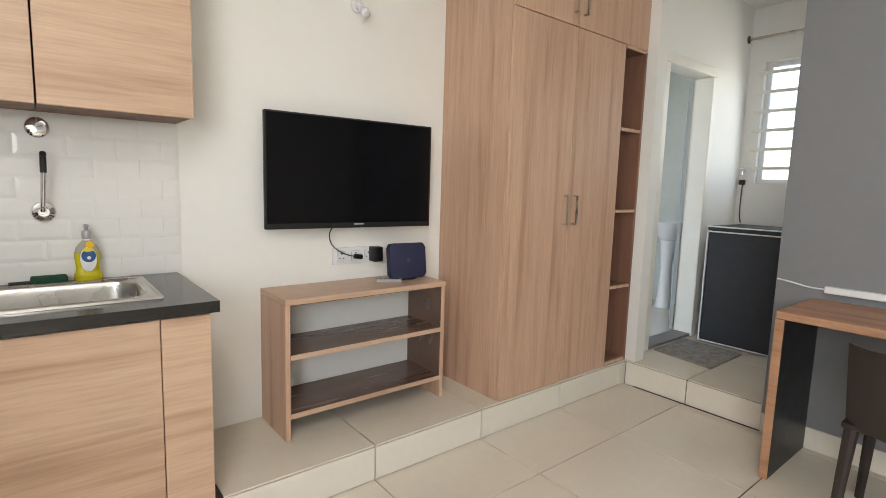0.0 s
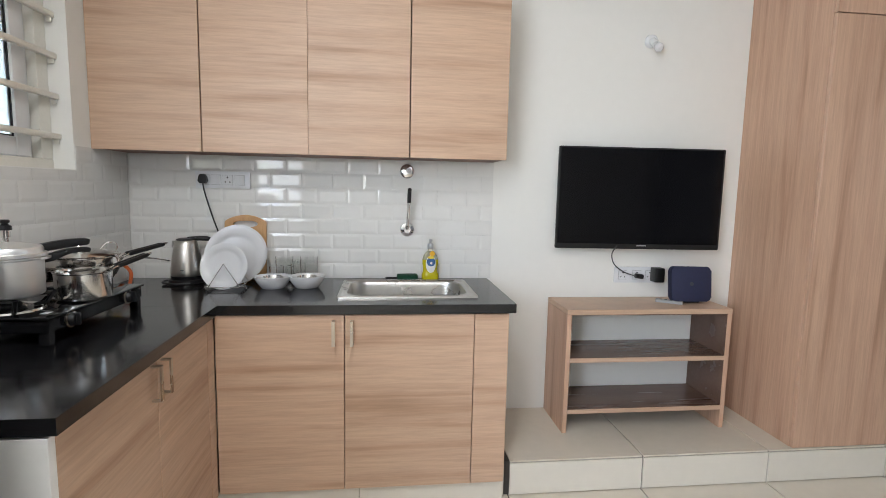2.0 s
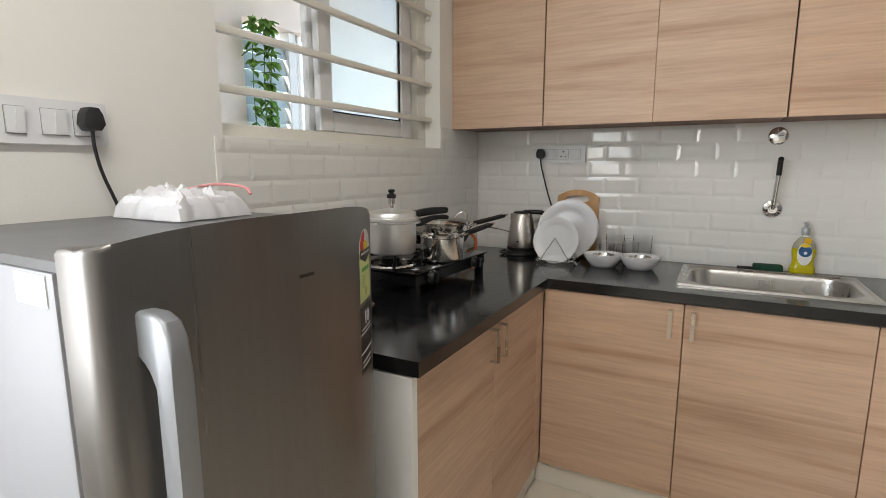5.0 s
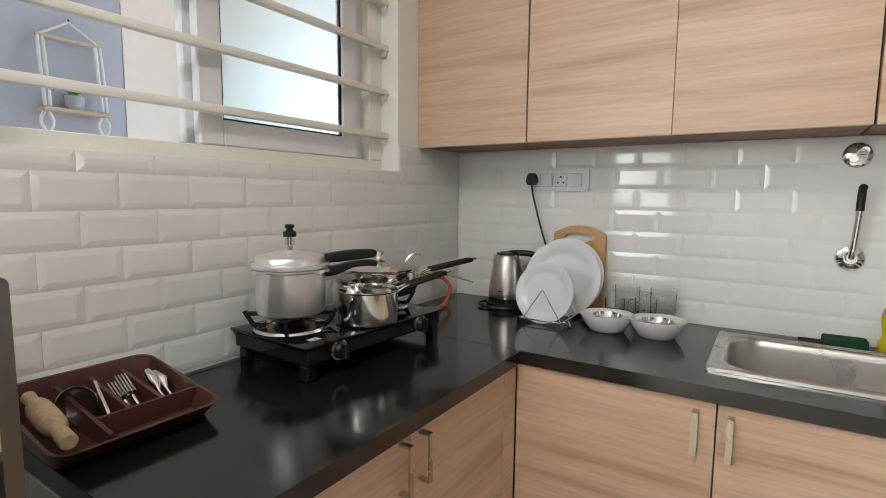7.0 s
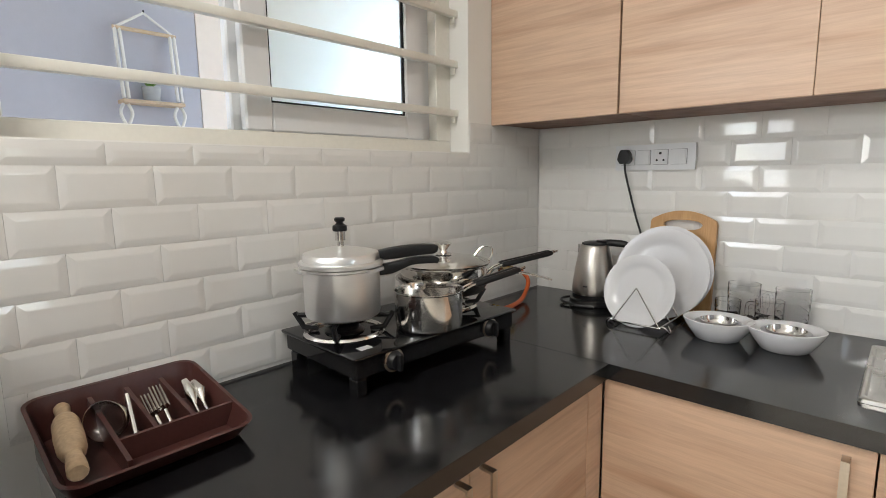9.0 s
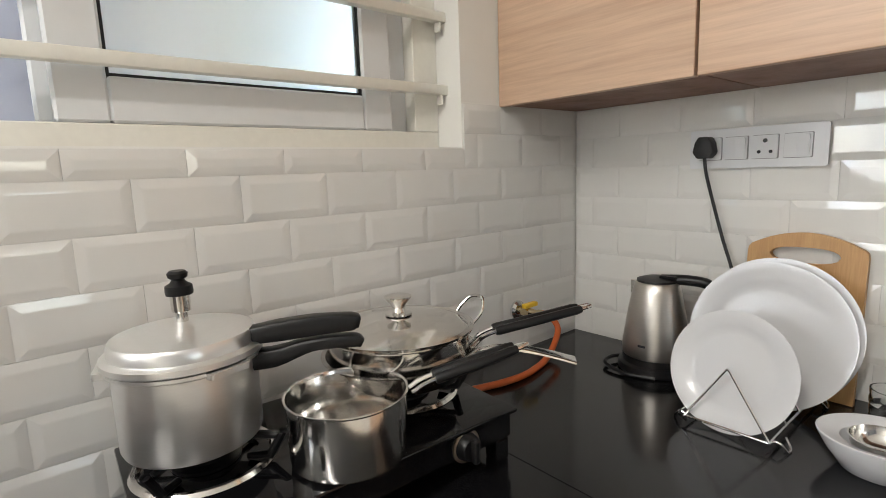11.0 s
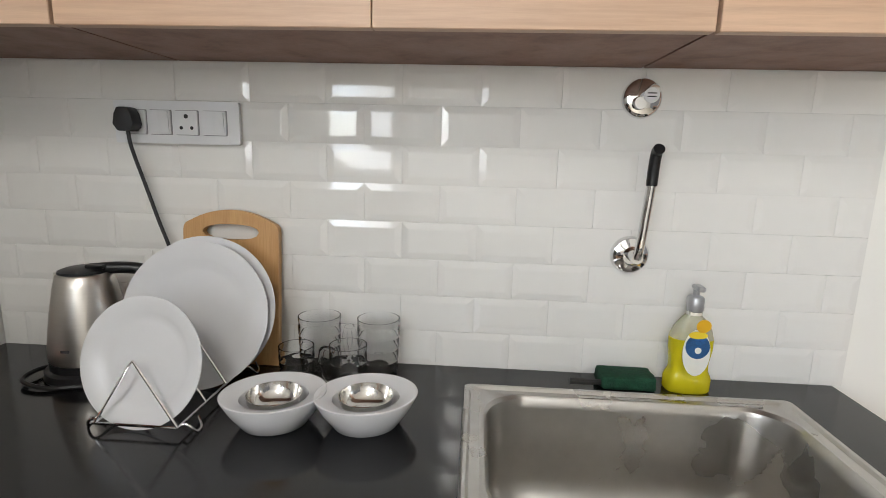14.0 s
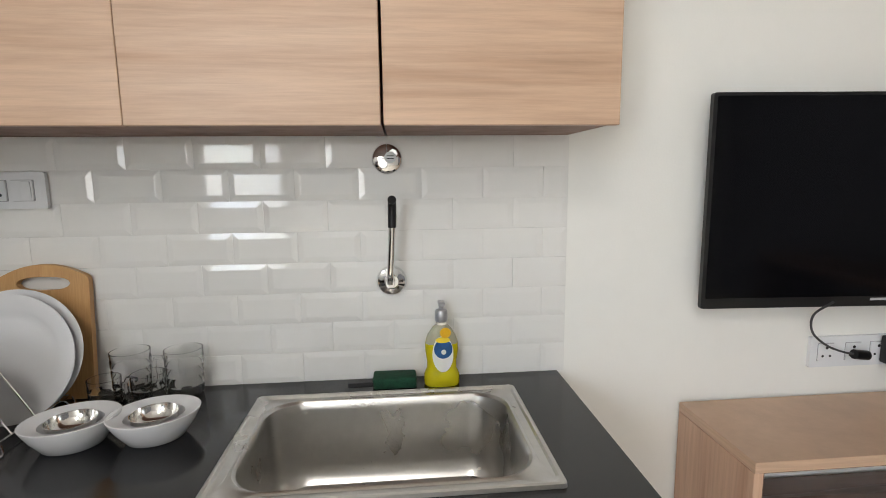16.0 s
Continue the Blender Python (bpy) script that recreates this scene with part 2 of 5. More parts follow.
def thing(name, at, label, category, group="", kind=""):
    ob = new(name)
    ob.empty_display_size = 0.1
    ob.location = at
    return tagged(ob, label, category, group, kind)


def solid(name, bm, material, label, category, group="", kind=""):
    return tagged(new(name, mesh_of(name, bm, material)), label, category, group, kind)


def structure(name, bm, material, label, category="wall"):
    return solid(name, bm, material, label, category, kind="structure")


def piece(name, me, parent, at=(0, 0, 0)):
    ob = new(name, me)
    ob.parent = parent
    ob.location = at
    return ob


# ---- structure ----
H = 2.75
STEP = 0.16
CT = 0.88
WY0, WY1, WZ0, WZ1 = -1.578, -0.418, 1.385, 2.50

structure("wall_north", B(-0.14, 0, -0.1, 4.42, 0.14, H), M_wall, "plain cream painted wall behind sink and television")
bm = bmesh.new()
for y0, y1, z0, z1 in ((-4.4, -4.16, -0.1, H), (-4.16, -2.54, -0.1, 0.83), (-4.16, -2.54, 2.37, H), (-2.54, WY0, -0.1, H), (WY1, 0, -0.1, H), (WY0, WY1, -0.1, WZ0), (WY0, WY1, WZ1, H)):
    box(bm, -0.14, y0, z0, 0, y1, z1)
structure("wall_west", bm, M_wall, "cream painted wall with the kitchen window")
structure("wall_south", B(-0.14, -4.54, -0.1, 4.42, -4.4, H), M_wall, "plain cream wall behind the walker")
structure("wall_east", B(4.30, -4.4, -0.1, 4.42, -1.36, H), M_grey, "slate grey painted wall behind the desk")
structure("wall_lobby_corner", B(4.315, -0.60, -0.1, 4.42, -0.001, H), M_wall, "white wall end beside the wardrobe")
structure("wall_lobby_header", B(4.30, -1.36, 2.5, 4.42, -0.60, H), M_wall, "cream painted beam over the lobby opening")
bm = bmesh.new()
for x0, x1, z0, z1 in ((4.42, 4.62, 0, H), (5.26, 6.3, 0, H), (4.62, 5.26, 2.12, H)):
    box(bm, x0, -0.5, z0, x1, -0.38, z1)
structure("wall_lobby_north", bm, M_wall, "cream wall with the bathroom doorway")
bm = bmesh.new()
for y0, y1, z0, z1 in ((-0.62, -0.5, 0, H), (-2.0, -1.3, 0, H), (-1.3, -0.62, 0, 1.36), (-1.3, -0.62, 2.32, H)):
    box(bm, 5.9, y0, z0, 6.02, y1, z1)
structure("wall_lobby_east", bm, M_wall, "cream wall with the barred lobby window")
structure("wall_lobby_south", B(4.42, -2.0, 0, 6.02, -1.88, H), M_wall, "cream wall closing the lobby")
bm = bmesh.new()
box(bm, 4.42, 0.85, 0, 6.42, 0.97, H)
box(bm, 6.3, -0.38, 0, 6.42, 0.85, H)
structure("wall_bathroom", bm, mat("pale_bathroom_tile", (0.60, 0.64, 0.62), 0.15, var=0.04, scale=3), "pale blue tiled bathroom walls")
structure("ceiling", B(-0.14, -4.54, H, 6.42, 0.97, H + 0.12), M_ceiling, "plain white painted ceiling", "ceiling")
structure("floor_base", B(-0.14, -4.54, -0.14, 4.42, 0.0, -0.006), M_fgrout, "dark grout bed under the floor tiles", "floor")
FLOOR = bpy.data.objects["floor_base"]
structure("floor_raised", B(1.742, -0.53, 0, 4.315, 0, STEP - 0.006), M_fgrout, "raised tiled platform bed", "floor")
RAISED = bpy.data.objects["floor_raised"]
structure("floor_lobby", B(4.312, -2.0, 0, 6.42, 0.97, STEP - 0.006), M_fgrout, "raised lobby floor bed", "floor")
LOBBY = bpy.data.objects["floor_lobby"]
structure("baseboard", B(4.288, -4.4, 0, 4.30, -1.362, 0.11, 0.002), M_riser, "cream tile skirting along the grey wall", "baseboard")

# kitchen window: bars let into the reveal, a fixed frame, two sliding sashes
win = structure("window_1", B(-0.138, WY0, WZ0, -0.076, WY1, WZ0 + 0.038, 0.002), M_cream, "cream barred kitchen window with a frosted sliding sash", "window")
for y0, y1 in ((WY0, WY0 + 0.03), (WY1 - 0.066, WY1)):
    part("window_frame", B(-0.138, y0, WZ0 + 0.0385, -0.076, y1, WZ1, 0.002), M_cream, win, "cream window frame")
part("window_frame", B(-0.138, WY0 + 0.031, WZ1 - 0.04, -0.076, WY1 - 0.067, WZ1, 0.002), M_cream, win)
for i in range(7):
    z = 1.511 + 0.1515 * i
    bar = part("bar", B(-0.063, WY0 - 0.004, z - 0.0105, -0.041, WY1 + 0.004, z + 0.0105, 0.0035, 2), M_cream, win)
    for y in (WY0 + 0.011, WY1 - 0.017):
        part("lug", B(-0.061, y, z - 0.030, -0.044, y + 0.006, z - 0.0108, 0.001), M_cream, bar)
M_frost = mat("frosted_glass", (0.97, 0.985, 0.975), 0.75, transmission=0.96, var=0.01, scale=3, ior=1.3)
M_glass = mat("clear_glass", (0.96, 0.98, 0.97), 0.02, transmission=1.0, var=0.0, scale=3, ior=1.45, rough_var=0.01)


def sash(x0, x1, y0, y1, glass, label):
    z0, z1, w = WZ0 + 0.039, WZ1 - 0.042, 0.068
    bm = bmesh.new()
    for a, b, c, d in ((y0, y0 + w, z0, z1), (y1 - w, y1, z0, z1), (y0 + w, y1 - w, z0, z0 + w), (y0 + w, y1 - w, z1 - w, z1)):
        box(bm, x0, a, c, x1, b, d, 0.004)
    s = part("sash", bm, M_upvc, win, "white plastic sliding sash")
    g = 0.005
    bm = bmesh.new()
    for a, b, c, d in ((y0 + w, y0 + w + g, z0 + w, z1 - w), (y1 - w - g, y1 - w, z0 + w, z1 - w), (y0 + w + g, y1 - w - g, z0 + w, z0 + w + g), (y0 + w + g, y1 - w - g, z1 - w - g, z1 - w)):
        box(bm, (x0 + x1) / 2 - 0.006, a, c, (x0 + x1) / 2 + 0.006, b, d)
    part("gasket", bm, M_black, s)
    p = part("pane", B((x0 + x1) / 2 - 0.002, y0 + w + g, z0 + w + g, (x0 + x1) / 2 + 0.002, y1 - w - g, z1 - w - g), glass, s, label)
    p.visible_shadow = False


sash(-0.106, -0.078, -1.118, -0.543, M_frost, "frosted glass pane")
sash(-0.136, -0.109, -1.138, -0.482, M_glass, "clear glass pane")

# outside the kitchen window: a narrow balcony
M_lav = mat("lavender_wall_paint", (0.47, 0.47, 0.53), 0.7, var=0.02, scale=3, bump=0.1, bump_scale=120)
M_peach = mat("peach_wall_paint", (0.86, 0.76, 0.68), 0.7, var=0.02, scale=3)
structure("wall_balcony", B(-1.45, -4.5, -0.1, -1.3, -0.71, 2.6), M_lav, "lavender painted balcony wall")
structure("column_balcony", B(-1.45, -0.708, -0.1, -1.296, -0.365, 2.6), M_peach, "peach painted balcony column", "column")
structure("floor_balcony", B(-1.45, -4.5, -0.14, -0.142, 3.2, -0.02), M_floor, "pale balcony floor", "floor")
structure("ceiling_balcony", B(-1.45, -4.5, 2.62, -0.142, 0.35, 2.75), M_ceiling, "white balcony ceiling", "ceiling")
structure("beam_balcony", B(-1.45, -0.363, 2.14, -1.30, 3.2, 2.618), M_peach, "peach balcony edge beam", "beam")
structure("ground", B(-300, -300, -9.2, 300, 300, -9.0), mat("dusty_ground", (0.30, 0.27, 0.22), 0.9, var=0.2, scale=0.3), "dusty ground far below the balcony", "ground")
ow = structure("window_2", B(-1.41, 0.02, -0.02, -1.33, 0.085, 2.138, 0.004), M_white, "white balcony window post with grey louvre glass", "window")
for i in range(11):
    m = pose(-1.37, 0, 1.02 + 0.1 * i, 0, 72, 0)
    part("louvre", prism(bmesh.new(), rounded(0.108, 0.378, 0.004, 2, 0, -0.171), 0.006, m), mat("grey_green_glass", (0.42, 0.50, 0.50), 0.2, var=0.05, scale=5) if i == 0 else bpy.data.materials["grey_green_glass"], ow)
part("post", B(-1.40, 0.11, -0.02, -1.34, 0.135, 2.138, 0.003), M_white, ow)
part("parapet", B(-1.43, -0.363, -0.02, -1.31, 0.018, 0.96), M_peach, ow)

# bathroom doorway
bd = structure("door_1", B(4.565, -0.52, STEP, 4.625, -0.376, 2.12, 0.004), M_cream, "open bathroom doorway with a white painted frame", "door")
part("jamb", B(5.255, -0.52, STEP, 5.315, -0.376, 2.12, 0.004), M_cream, bd)
part("head", B(4.565, -0.52, 2.122, 5.315, -0.376, 2.185, 0.004), M_cream, bd)
part("threshold", B(4.626, -0.51, STEP - 0.003, 5.254, -0.376, STEP + 0.02, 0.003), mat("grey_stone", (0.22, 0.21, 0.20), 0.5, var=0.1, scale=20), bd, "grey stone threshold")
part("door_leaf", prism(bmesh.new(), [(5.225, -0.356), (5.242, -0.374), (5.80, -0.102), (5.785, -0.072)], 1.92, pose(0, 0, STEP + 0.022)), mat("grey_blue_door", (0.42, 0.47, 0.50), 0.35, var=0.03, scale=6), bd, "pale grey open door leaf")

# lobby window
lw = structure("window_3", B(5.945, -1.3, 1.36, 5.985, -0.62, 1.40, 0.003), M_upvc, "white louvred lobby window with bars", "window")
for y0, y1, z0, z1 in ((-1.3, -1.26, 1.40, 2.32), (-0.66, -0.62, 1.40, 2.32), (-1.26, -0.66, 2.28, 2.32)):
    part("window_frame", B(5.945, y0, z0, 5.985, y1, z1, 0.003), M_upvc, lw)
for i in range(6):
    part("bar", B(5.893, -1.36, 1.470 + 0.15 * i, 5.899, -0.56, 1.498 + 0.15 * i, 0.002), M_cream, lw)

# ---- kitchen ----
def handle_bar(parent, p0, p1, out):
    """A flat bow handle from p0 to p1, standing off along out."""
    p0, p1, o = Vector(p0), Vector(p1), Vector(out)
    up = (p1 - p0).normalized()
    side = up.cross(o).normalized()
    bm = bmesh.new()
    w = 0.0065
    t = 0.005
    line = [(p0, 0.0), (p0, 1.0), (p1, 1.0), (p1, 0.0)]
    def slab(a, b, n):
        vs = []
        for q in (a, b):
            for s in (-w, w):
                for k in (0, t):
                    vs.append(bm.verts.new(q + side * s + n * k))
        for q in ((0, 1, 3, 2), (4, 6, 7, 5), (0, 4, 5, 1), (2, 3, 7, 6), (0, 2, 6, 4), (1, 5, 7, 3)):
            bm.faces.new([vs[i] for i in q])
    on = o.normalized()
    slab(p0 + o, p1 + o, on)
    slab(p0, p0 + o, up)
    slab(p1 - up * t, p1 - up * t + o, up)
    return part("handle", bm, M_nickel, parent, "brushed nickel bow handle")


def wall_cabinet(x0, x1, doors, label):
    z0, z1 = 1.48, 2.24
    c = thing("wall_cabinet", (x0, 0, z0), label, "cabinet", "wall cabinets over the sink")
    # underside is the doors' laminate; the darker brown paints in its shade
    part("bottom_panel", B(x0 + 0.0015, -0.281, z0, x1 - 0.0015, -0.002, z0 + 0.018), M_wood_in, c, "laminate underside panel with shade in its brown colour")
    part("top_panel", B(x0 + 0.0015, -0.281, z1 - 0.018, x1 - 0.0015, -0.002, z1), M_wood_h, c)
    for x in (x0 + 0.0015, x1 - 0.0195):
        part("side_panel", B(x, -0.281, z0 + 0.0182, x + 0.018, -0.002, z1 - 0.0182), M_wood_h, c)
    part("back_panel", B(x0 + 0.02, -0.01, z0 + 0.0182, x1 - 0.02, -0.002, z1 - 0.0182), M_wood_h, c)
    xm = (x0 + x1) / 2
    for a, b in ((x0 + 0.002, xm - 0.0006), (xm + 0.0006, x1 - 0.002)) if doors == 2 else ((x0 + 0.002, x1 - 0.002),):
        part("door", B(a, -0.302, z0 - 0.004, b, -0.283, z1, 0.0012), M_wood_h, c)


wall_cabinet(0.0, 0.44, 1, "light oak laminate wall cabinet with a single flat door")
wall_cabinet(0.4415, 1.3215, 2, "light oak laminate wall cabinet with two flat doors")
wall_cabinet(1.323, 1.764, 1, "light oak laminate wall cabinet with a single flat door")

# worktop with the opening for the sink
SX0, SX1, SY0, SY1 = 1.040, 1.592, -0.478, -0.118
wt_ = thing("worktop", (0.9, -0.3, CT - 0.04), "polished black granite L-shaped kitchen worktop", "worktop")


def slab_hole(bm, o, h, z0, z1):
    """A slab o with an opening h, both (x0, y0, x1, y1)."""
    def four(r, z):
        return [bm.verts.new(p) for p in ((r[0], r[1], z), (r[2], r[1], z), (r[2], r[3], z), (r[0], r[3], z))]
    ob_, ot, hb, ht = four(o, z0), four(o, z1), four(h, z0), four(h, z1)
    for i in range(4):
        j = (i + 1) % 4
        bm.faces.new((ot[i], ot[j], ht[j], ht[i]))
        bm.faces.new((ob_[i], hb[i], hb[j], ob_[j]))
        bm.faces.new((ob_[i], ob_[j], ot[j], ot[i]))
        bm.faces.new((hb[i], ht[i], ht[j], hb[j]))
    return bm


part("slab", slab_hole(bmesh.new(), (0.002, -0.615, 1.75, -0.002), (SX0, SY0, SX1, SY1), CT - 0.037, CT), M_granite, wt_)
part("slab", B(0.002, -1.575, CT - 0.037, 0.58, -0.6160, CT, 0.0006), M_granite, wt_)


def base_unit(name, label, body, doors, handles, facing):
    x0, y0, x1, y1 = body
    c = thing(name, ((x0 + x1) / 2, (y0 + y1) / 2, 0), label, "cabinet", "kitchen base cabinets")
    part("bottom_panel", B(x0, y0, 0.105, x1, y1, 0.123), M_wood_h, c)
    part("side_panel", B(x0, y0, 0.1232, x0 + 0.018, y1, 0.838), M_wood_h, c)
    part("side_panel", B(x1 - 0.018, y0, 0.1232, x1, y1, 0.838), M_wood_h, c)
    part("back_panel", B(x0 + 0.0182, y1 - 0.012 if facing == "y" else y0, 0.1232, x1 - 0.0182, y1 if facing == "y" else y0 + 0.018, 0.838), M_wood_h, c)
    ds = []
    for a, b in doors:
        if facing == "y":
            ds.append(part("door", B(a + 0.0015, y0 - 0.02, 0.102, b - 0.0015, y0 - 0.002, 0.836, 0.0012), M_wood_h, c))
        else:
            ds.append(part("door", B(x1 + 0.002, a + 0.0015, 0.102, x1 + 0.02, b - 0.0015, 0.836, 0.0012), M_wood_h, c))
    for i, q in handles:
        if facing == "y":
            handle_bar(ds[i], (q, y0 - 0.02, 0.715), (q, y0 - 0.02, 0.815), (0, -0.024, 0))
        else:
            handle_bar(ds[i], (x1 + 0.02, q, 0.72), (x1 + 0.02, q, 0.825), (0.024, 0, 0))
    return c


base_unit("sink_cabinet", "light oak laminate base cabinet under the sink", (0.60, -0.577, 1.725, -0.005), ((0.562, 1.058), (1.058, 1.582), (1.582, 1.727)), ((0, 1.016), (1, 1.087)), "y")
base_unit("base_cabinet", "light oak laminate base cabinet under the stove", (0.01, -1.55, 0.541, -0.60), ((-1.551, -1.092), (-1.092, -0.672), (-0.672, -0.599)), ((0, -1.125), (1, -1.06)), "x")
solid("end_panel", B(0.004, -1.575, 0, 0.562, -1.5515, 0.838, 0.001), M_white, "white end panel closing the base cabinets", "panel")
pl = thing("plinth", (0.9, -0.566, 0), "cream tile plinth under the base cabinets", "plinth")
for x0, x1 in ((0.5395, 1.115), (1.117, 1.728)):
    part("plinth_tile", B(x0, -0.572, 0, x1, -0.56, 0.10, 0.001), M_riser, pl)
for y0, y1 in ((-1.55, -1.18), (-1.178, -0.56)):
    part("plinth_tile", B(0.527, y0, 0, 0.539, y1, 0.10, 0.001), M_riser, pl)

# television wall
tv = thing("television", (2.47, -0.1, 1.06), "black flat television tilted on a wall bracket", "television")
TVM = pose(2.522, -0.100, 1.311, 90, 0, -3.4)
part("body", prism(bmesh.new(), rounded(0.868, 0.520, 0.006, 3), -0.014, TVM), M_black, tv)
part("screen", prism(bmesh.new(), rounded(0.848, 0.486, 0.002, 2, 0, 0.009), 0.0012, TVM), M_screen, tv, "dark glossy screen")
part("logo", prism(bmesh.new(), rounded(0.05, 0.006, 0.001, 2, 0.02, -0.242), 0.0015, TVM), mat("pale_grey_print", (0.5, 0.5, 0.52), 0.4), tv)
part("back_bulge", prism(bmesh.new(), rounded(0.5, 0.3, 0.02, 4, 0, -0.03), -0.022, TVM @ pose(0, 0, -0.0145)), M_black, tv)
bm = bmesh.new()
box(bm, 2.39, -0.014, 1.22, 2.55, -0.002, 1.42)
box(bm, 2.45, -0.062, 1.29, 2.49, -0.014, 1.34)
part("bracket", bm, M_black, tv)

rk = thing("shelf_unit", (2.5, -0.16, STEP), "open oak laminate two-shelf unit on the platform", "shelf unit")
RX0, RX1, RY0, RY1 = 2.086, 2.936, -0.304, -0.012
part("side", B(RX0, RY0, STEP, RX0 + 0.022, RY1, 0.753, 0.001), M_wood_v, rk)
part("side", B(RX1 - 0.022, RY0, STEP, RX1, RY1, 0.753, 0.001), M_wood_v, rk)
part("top", B(RX0, RY0 - 0.002, 0.754, RX1, RY1, 0.779, 0.001), M_wood_h, rk)
for x in (RX0 + 0.0225, RX1 - 0.0255):
    part("lining", B(x, RY0 + 0.003, 0.281, x + 0.003, RY1, 0.516), M_shelf_in, rk, "dark brown inner face")
    part("lining", B(x, RY0 + 0.003, 0.540, x + 0.003, RY1, 0.753), M_shelf_in, rk)
part("lining", B(RX0 + 0.026, RY0 + 0.003, 0.750, RX1 - 0.026, RY1, 0.7535), M_shelf_in, rk)
for z in (0.517, 0.258):
    part("shelf", B(RX0 + 0.0225, RY0, z, RX1 - 0.0225, RY1, z + 0.022, 0.001), M_shelf_in, rk, "brown laminate shelf board")
    part("edge_strip", B(RX0 + 0.0225, RY0 - 0.0025, z, RX1 - 0.0225, RY0 - 0.0005, z + 0.022), M_wood_h, rk)

wd = thing("wardrobe", (3.7, -0.26, STEP), "tall oak laminate wardrobe with an open side niche", "wardrobe")
WX0, WX1, WF, NX = 3.128, 4.312, -0.512, 4.068
part("side_panel", B(WX0, WF, STEP, WX0 + 0.02, -0.002, H - 0.004, 0.001), M_wood_v, wd)
part("partition", B(NX - 0.01, WF, STEP, NX + 0.012, -0.03, 2.12, 0.001), M_wood_v, wd)
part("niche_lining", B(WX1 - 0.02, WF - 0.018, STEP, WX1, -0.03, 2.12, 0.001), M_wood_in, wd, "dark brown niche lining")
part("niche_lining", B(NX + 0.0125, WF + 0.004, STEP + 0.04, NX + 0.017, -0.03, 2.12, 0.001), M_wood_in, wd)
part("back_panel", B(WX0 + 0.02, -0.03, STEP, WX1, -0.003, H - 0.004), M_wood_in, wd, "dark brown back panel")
for a, b in ((WX0 + 0.001, 3.615), (3.618, NX + 0.004)):
    d = part("door", B(a, WF - 0.02, STEP + 0.002, b, WF - 0.002, 2.124, 0.0015), M_wood_v, wd)
    x = 3.575 if b < 3.7 else 3.655
    handle_bar(d, (x, WF - 0.02, 1.075), (x, WF - 0.02, 1.235), (0, -0.024, 0))
for a, b in ((WX0 + 0.001, 3.615), (3.618, WX1)):
    d = part("loft_door", B(a, WF - 0.02, 2.128, b, WF - 0.002, H - 0.006, 0.0015), M_wood_v, wd)
    x = 3.575 if b < 3.7 else 3.655
    handle_bar(d, (x, WF - 0.02, 2.19), (x, WF - 0.02, 2.32), (0, -0.024, 0))
for z in (0.165, 0.655, 1.135, 1.63, 2.108):
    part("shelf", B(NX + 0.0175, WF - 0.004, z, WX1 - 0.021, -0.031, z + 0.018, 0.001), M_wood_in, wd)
    part("edge_strip", B(NX + 0.0125, WF - 0.0195, z, WX1 - 0.0205, WF - 0.005, z + 0.018, 0.001), M_wood_v, wd)

# refrigerator with a bowed door
fr = thing("refrigerator", (0.3, -1.94, 0), "grey steel single-door refrigerator with a bowed front", "refrigerator")
FY0, FY1, FZ = -2.220, -1.698, 1.2055


def crown(y):
    """Height of the door's arched top."""
    u = (y - (FY0 + FY1) / 2) / ((FY1 - FY0) / 2)
    return 1.242 - 0.020 * abs(u) ** 3.5


part("body", B(0.03, FY0 + 0.004, 0.03, 0.515, FY1 - 0.004, FZ - 0.012, 0.006, 2), M_fridge_side, fr, "silver grey painted cabinet")
part("gasket", B(0.5155, FY0 + 0.008, 0.06, 0.5355, FY1 - 0.012, FZ - 0.03), M_gasket, fr)
for y in (FY0 + 0.06, FY1 - 0.06):
    part("foot", lathe(bmesh.new(), [(0, 0), (0.02, 0), (0.02, 0.029), (0, 0.029)], (0.45, y, 0), 16), M_black, fr)


def bow(y):
    u = (y - (FY0 + FY1) / 2) / ((FY1 - FY0) / 2)
    return 0.622 - (0.032 if u < 0 else 0.074) * abs(u) ** (2.4 if u < 0 else 1.9)


RC = 0.024
ys = [FY0 + RC + (FY1 - FY0 - RC) * i / 28 for i in range(29)]
arc = [(bow(FY0 + RC) - RC * (1 - math.sin(radians(a))), FY0 + RC * (1 - math.cos(radians(a)))) for a in (0, 15, 30, 45, 60, 75)]
outline = [(0.536, FY0), *arc, *[(bow(y), y) for y in ys], (0.5362, FY1)]
bm = prism(bmesh.new(), outline, 1.0, pose(0, 0, 0.055))
for v in bm.verts:
    if v.co.z > 0.5:
        v.co.z = crown(v.co.y)
bmesh.ops.bevel(bm, geom=[e for e in bm.edges if abs(e.verts[0].co.z - e.verts[1].co.z) < 0.1], offset=0.006, segments=2, profile=0.5, affect="EDGES")
part("door", bm, M_fridge, fr, "dark brushed steel bowed door")
bm = prism(bmesh.new(), [(0.05, FY0 + 0.006), (0.535, FY0 + 0.006), (0.535, FY1 - 0.006), (0.05, FY1 - 0.006)], 0.012, pose(0, 0, FZ - 0.0115))
part("top_cap", bm, mat("dark_grey_plastic", (0.12, 0.12, 0.125), 0.4, var=0.05, scale=10), fr)
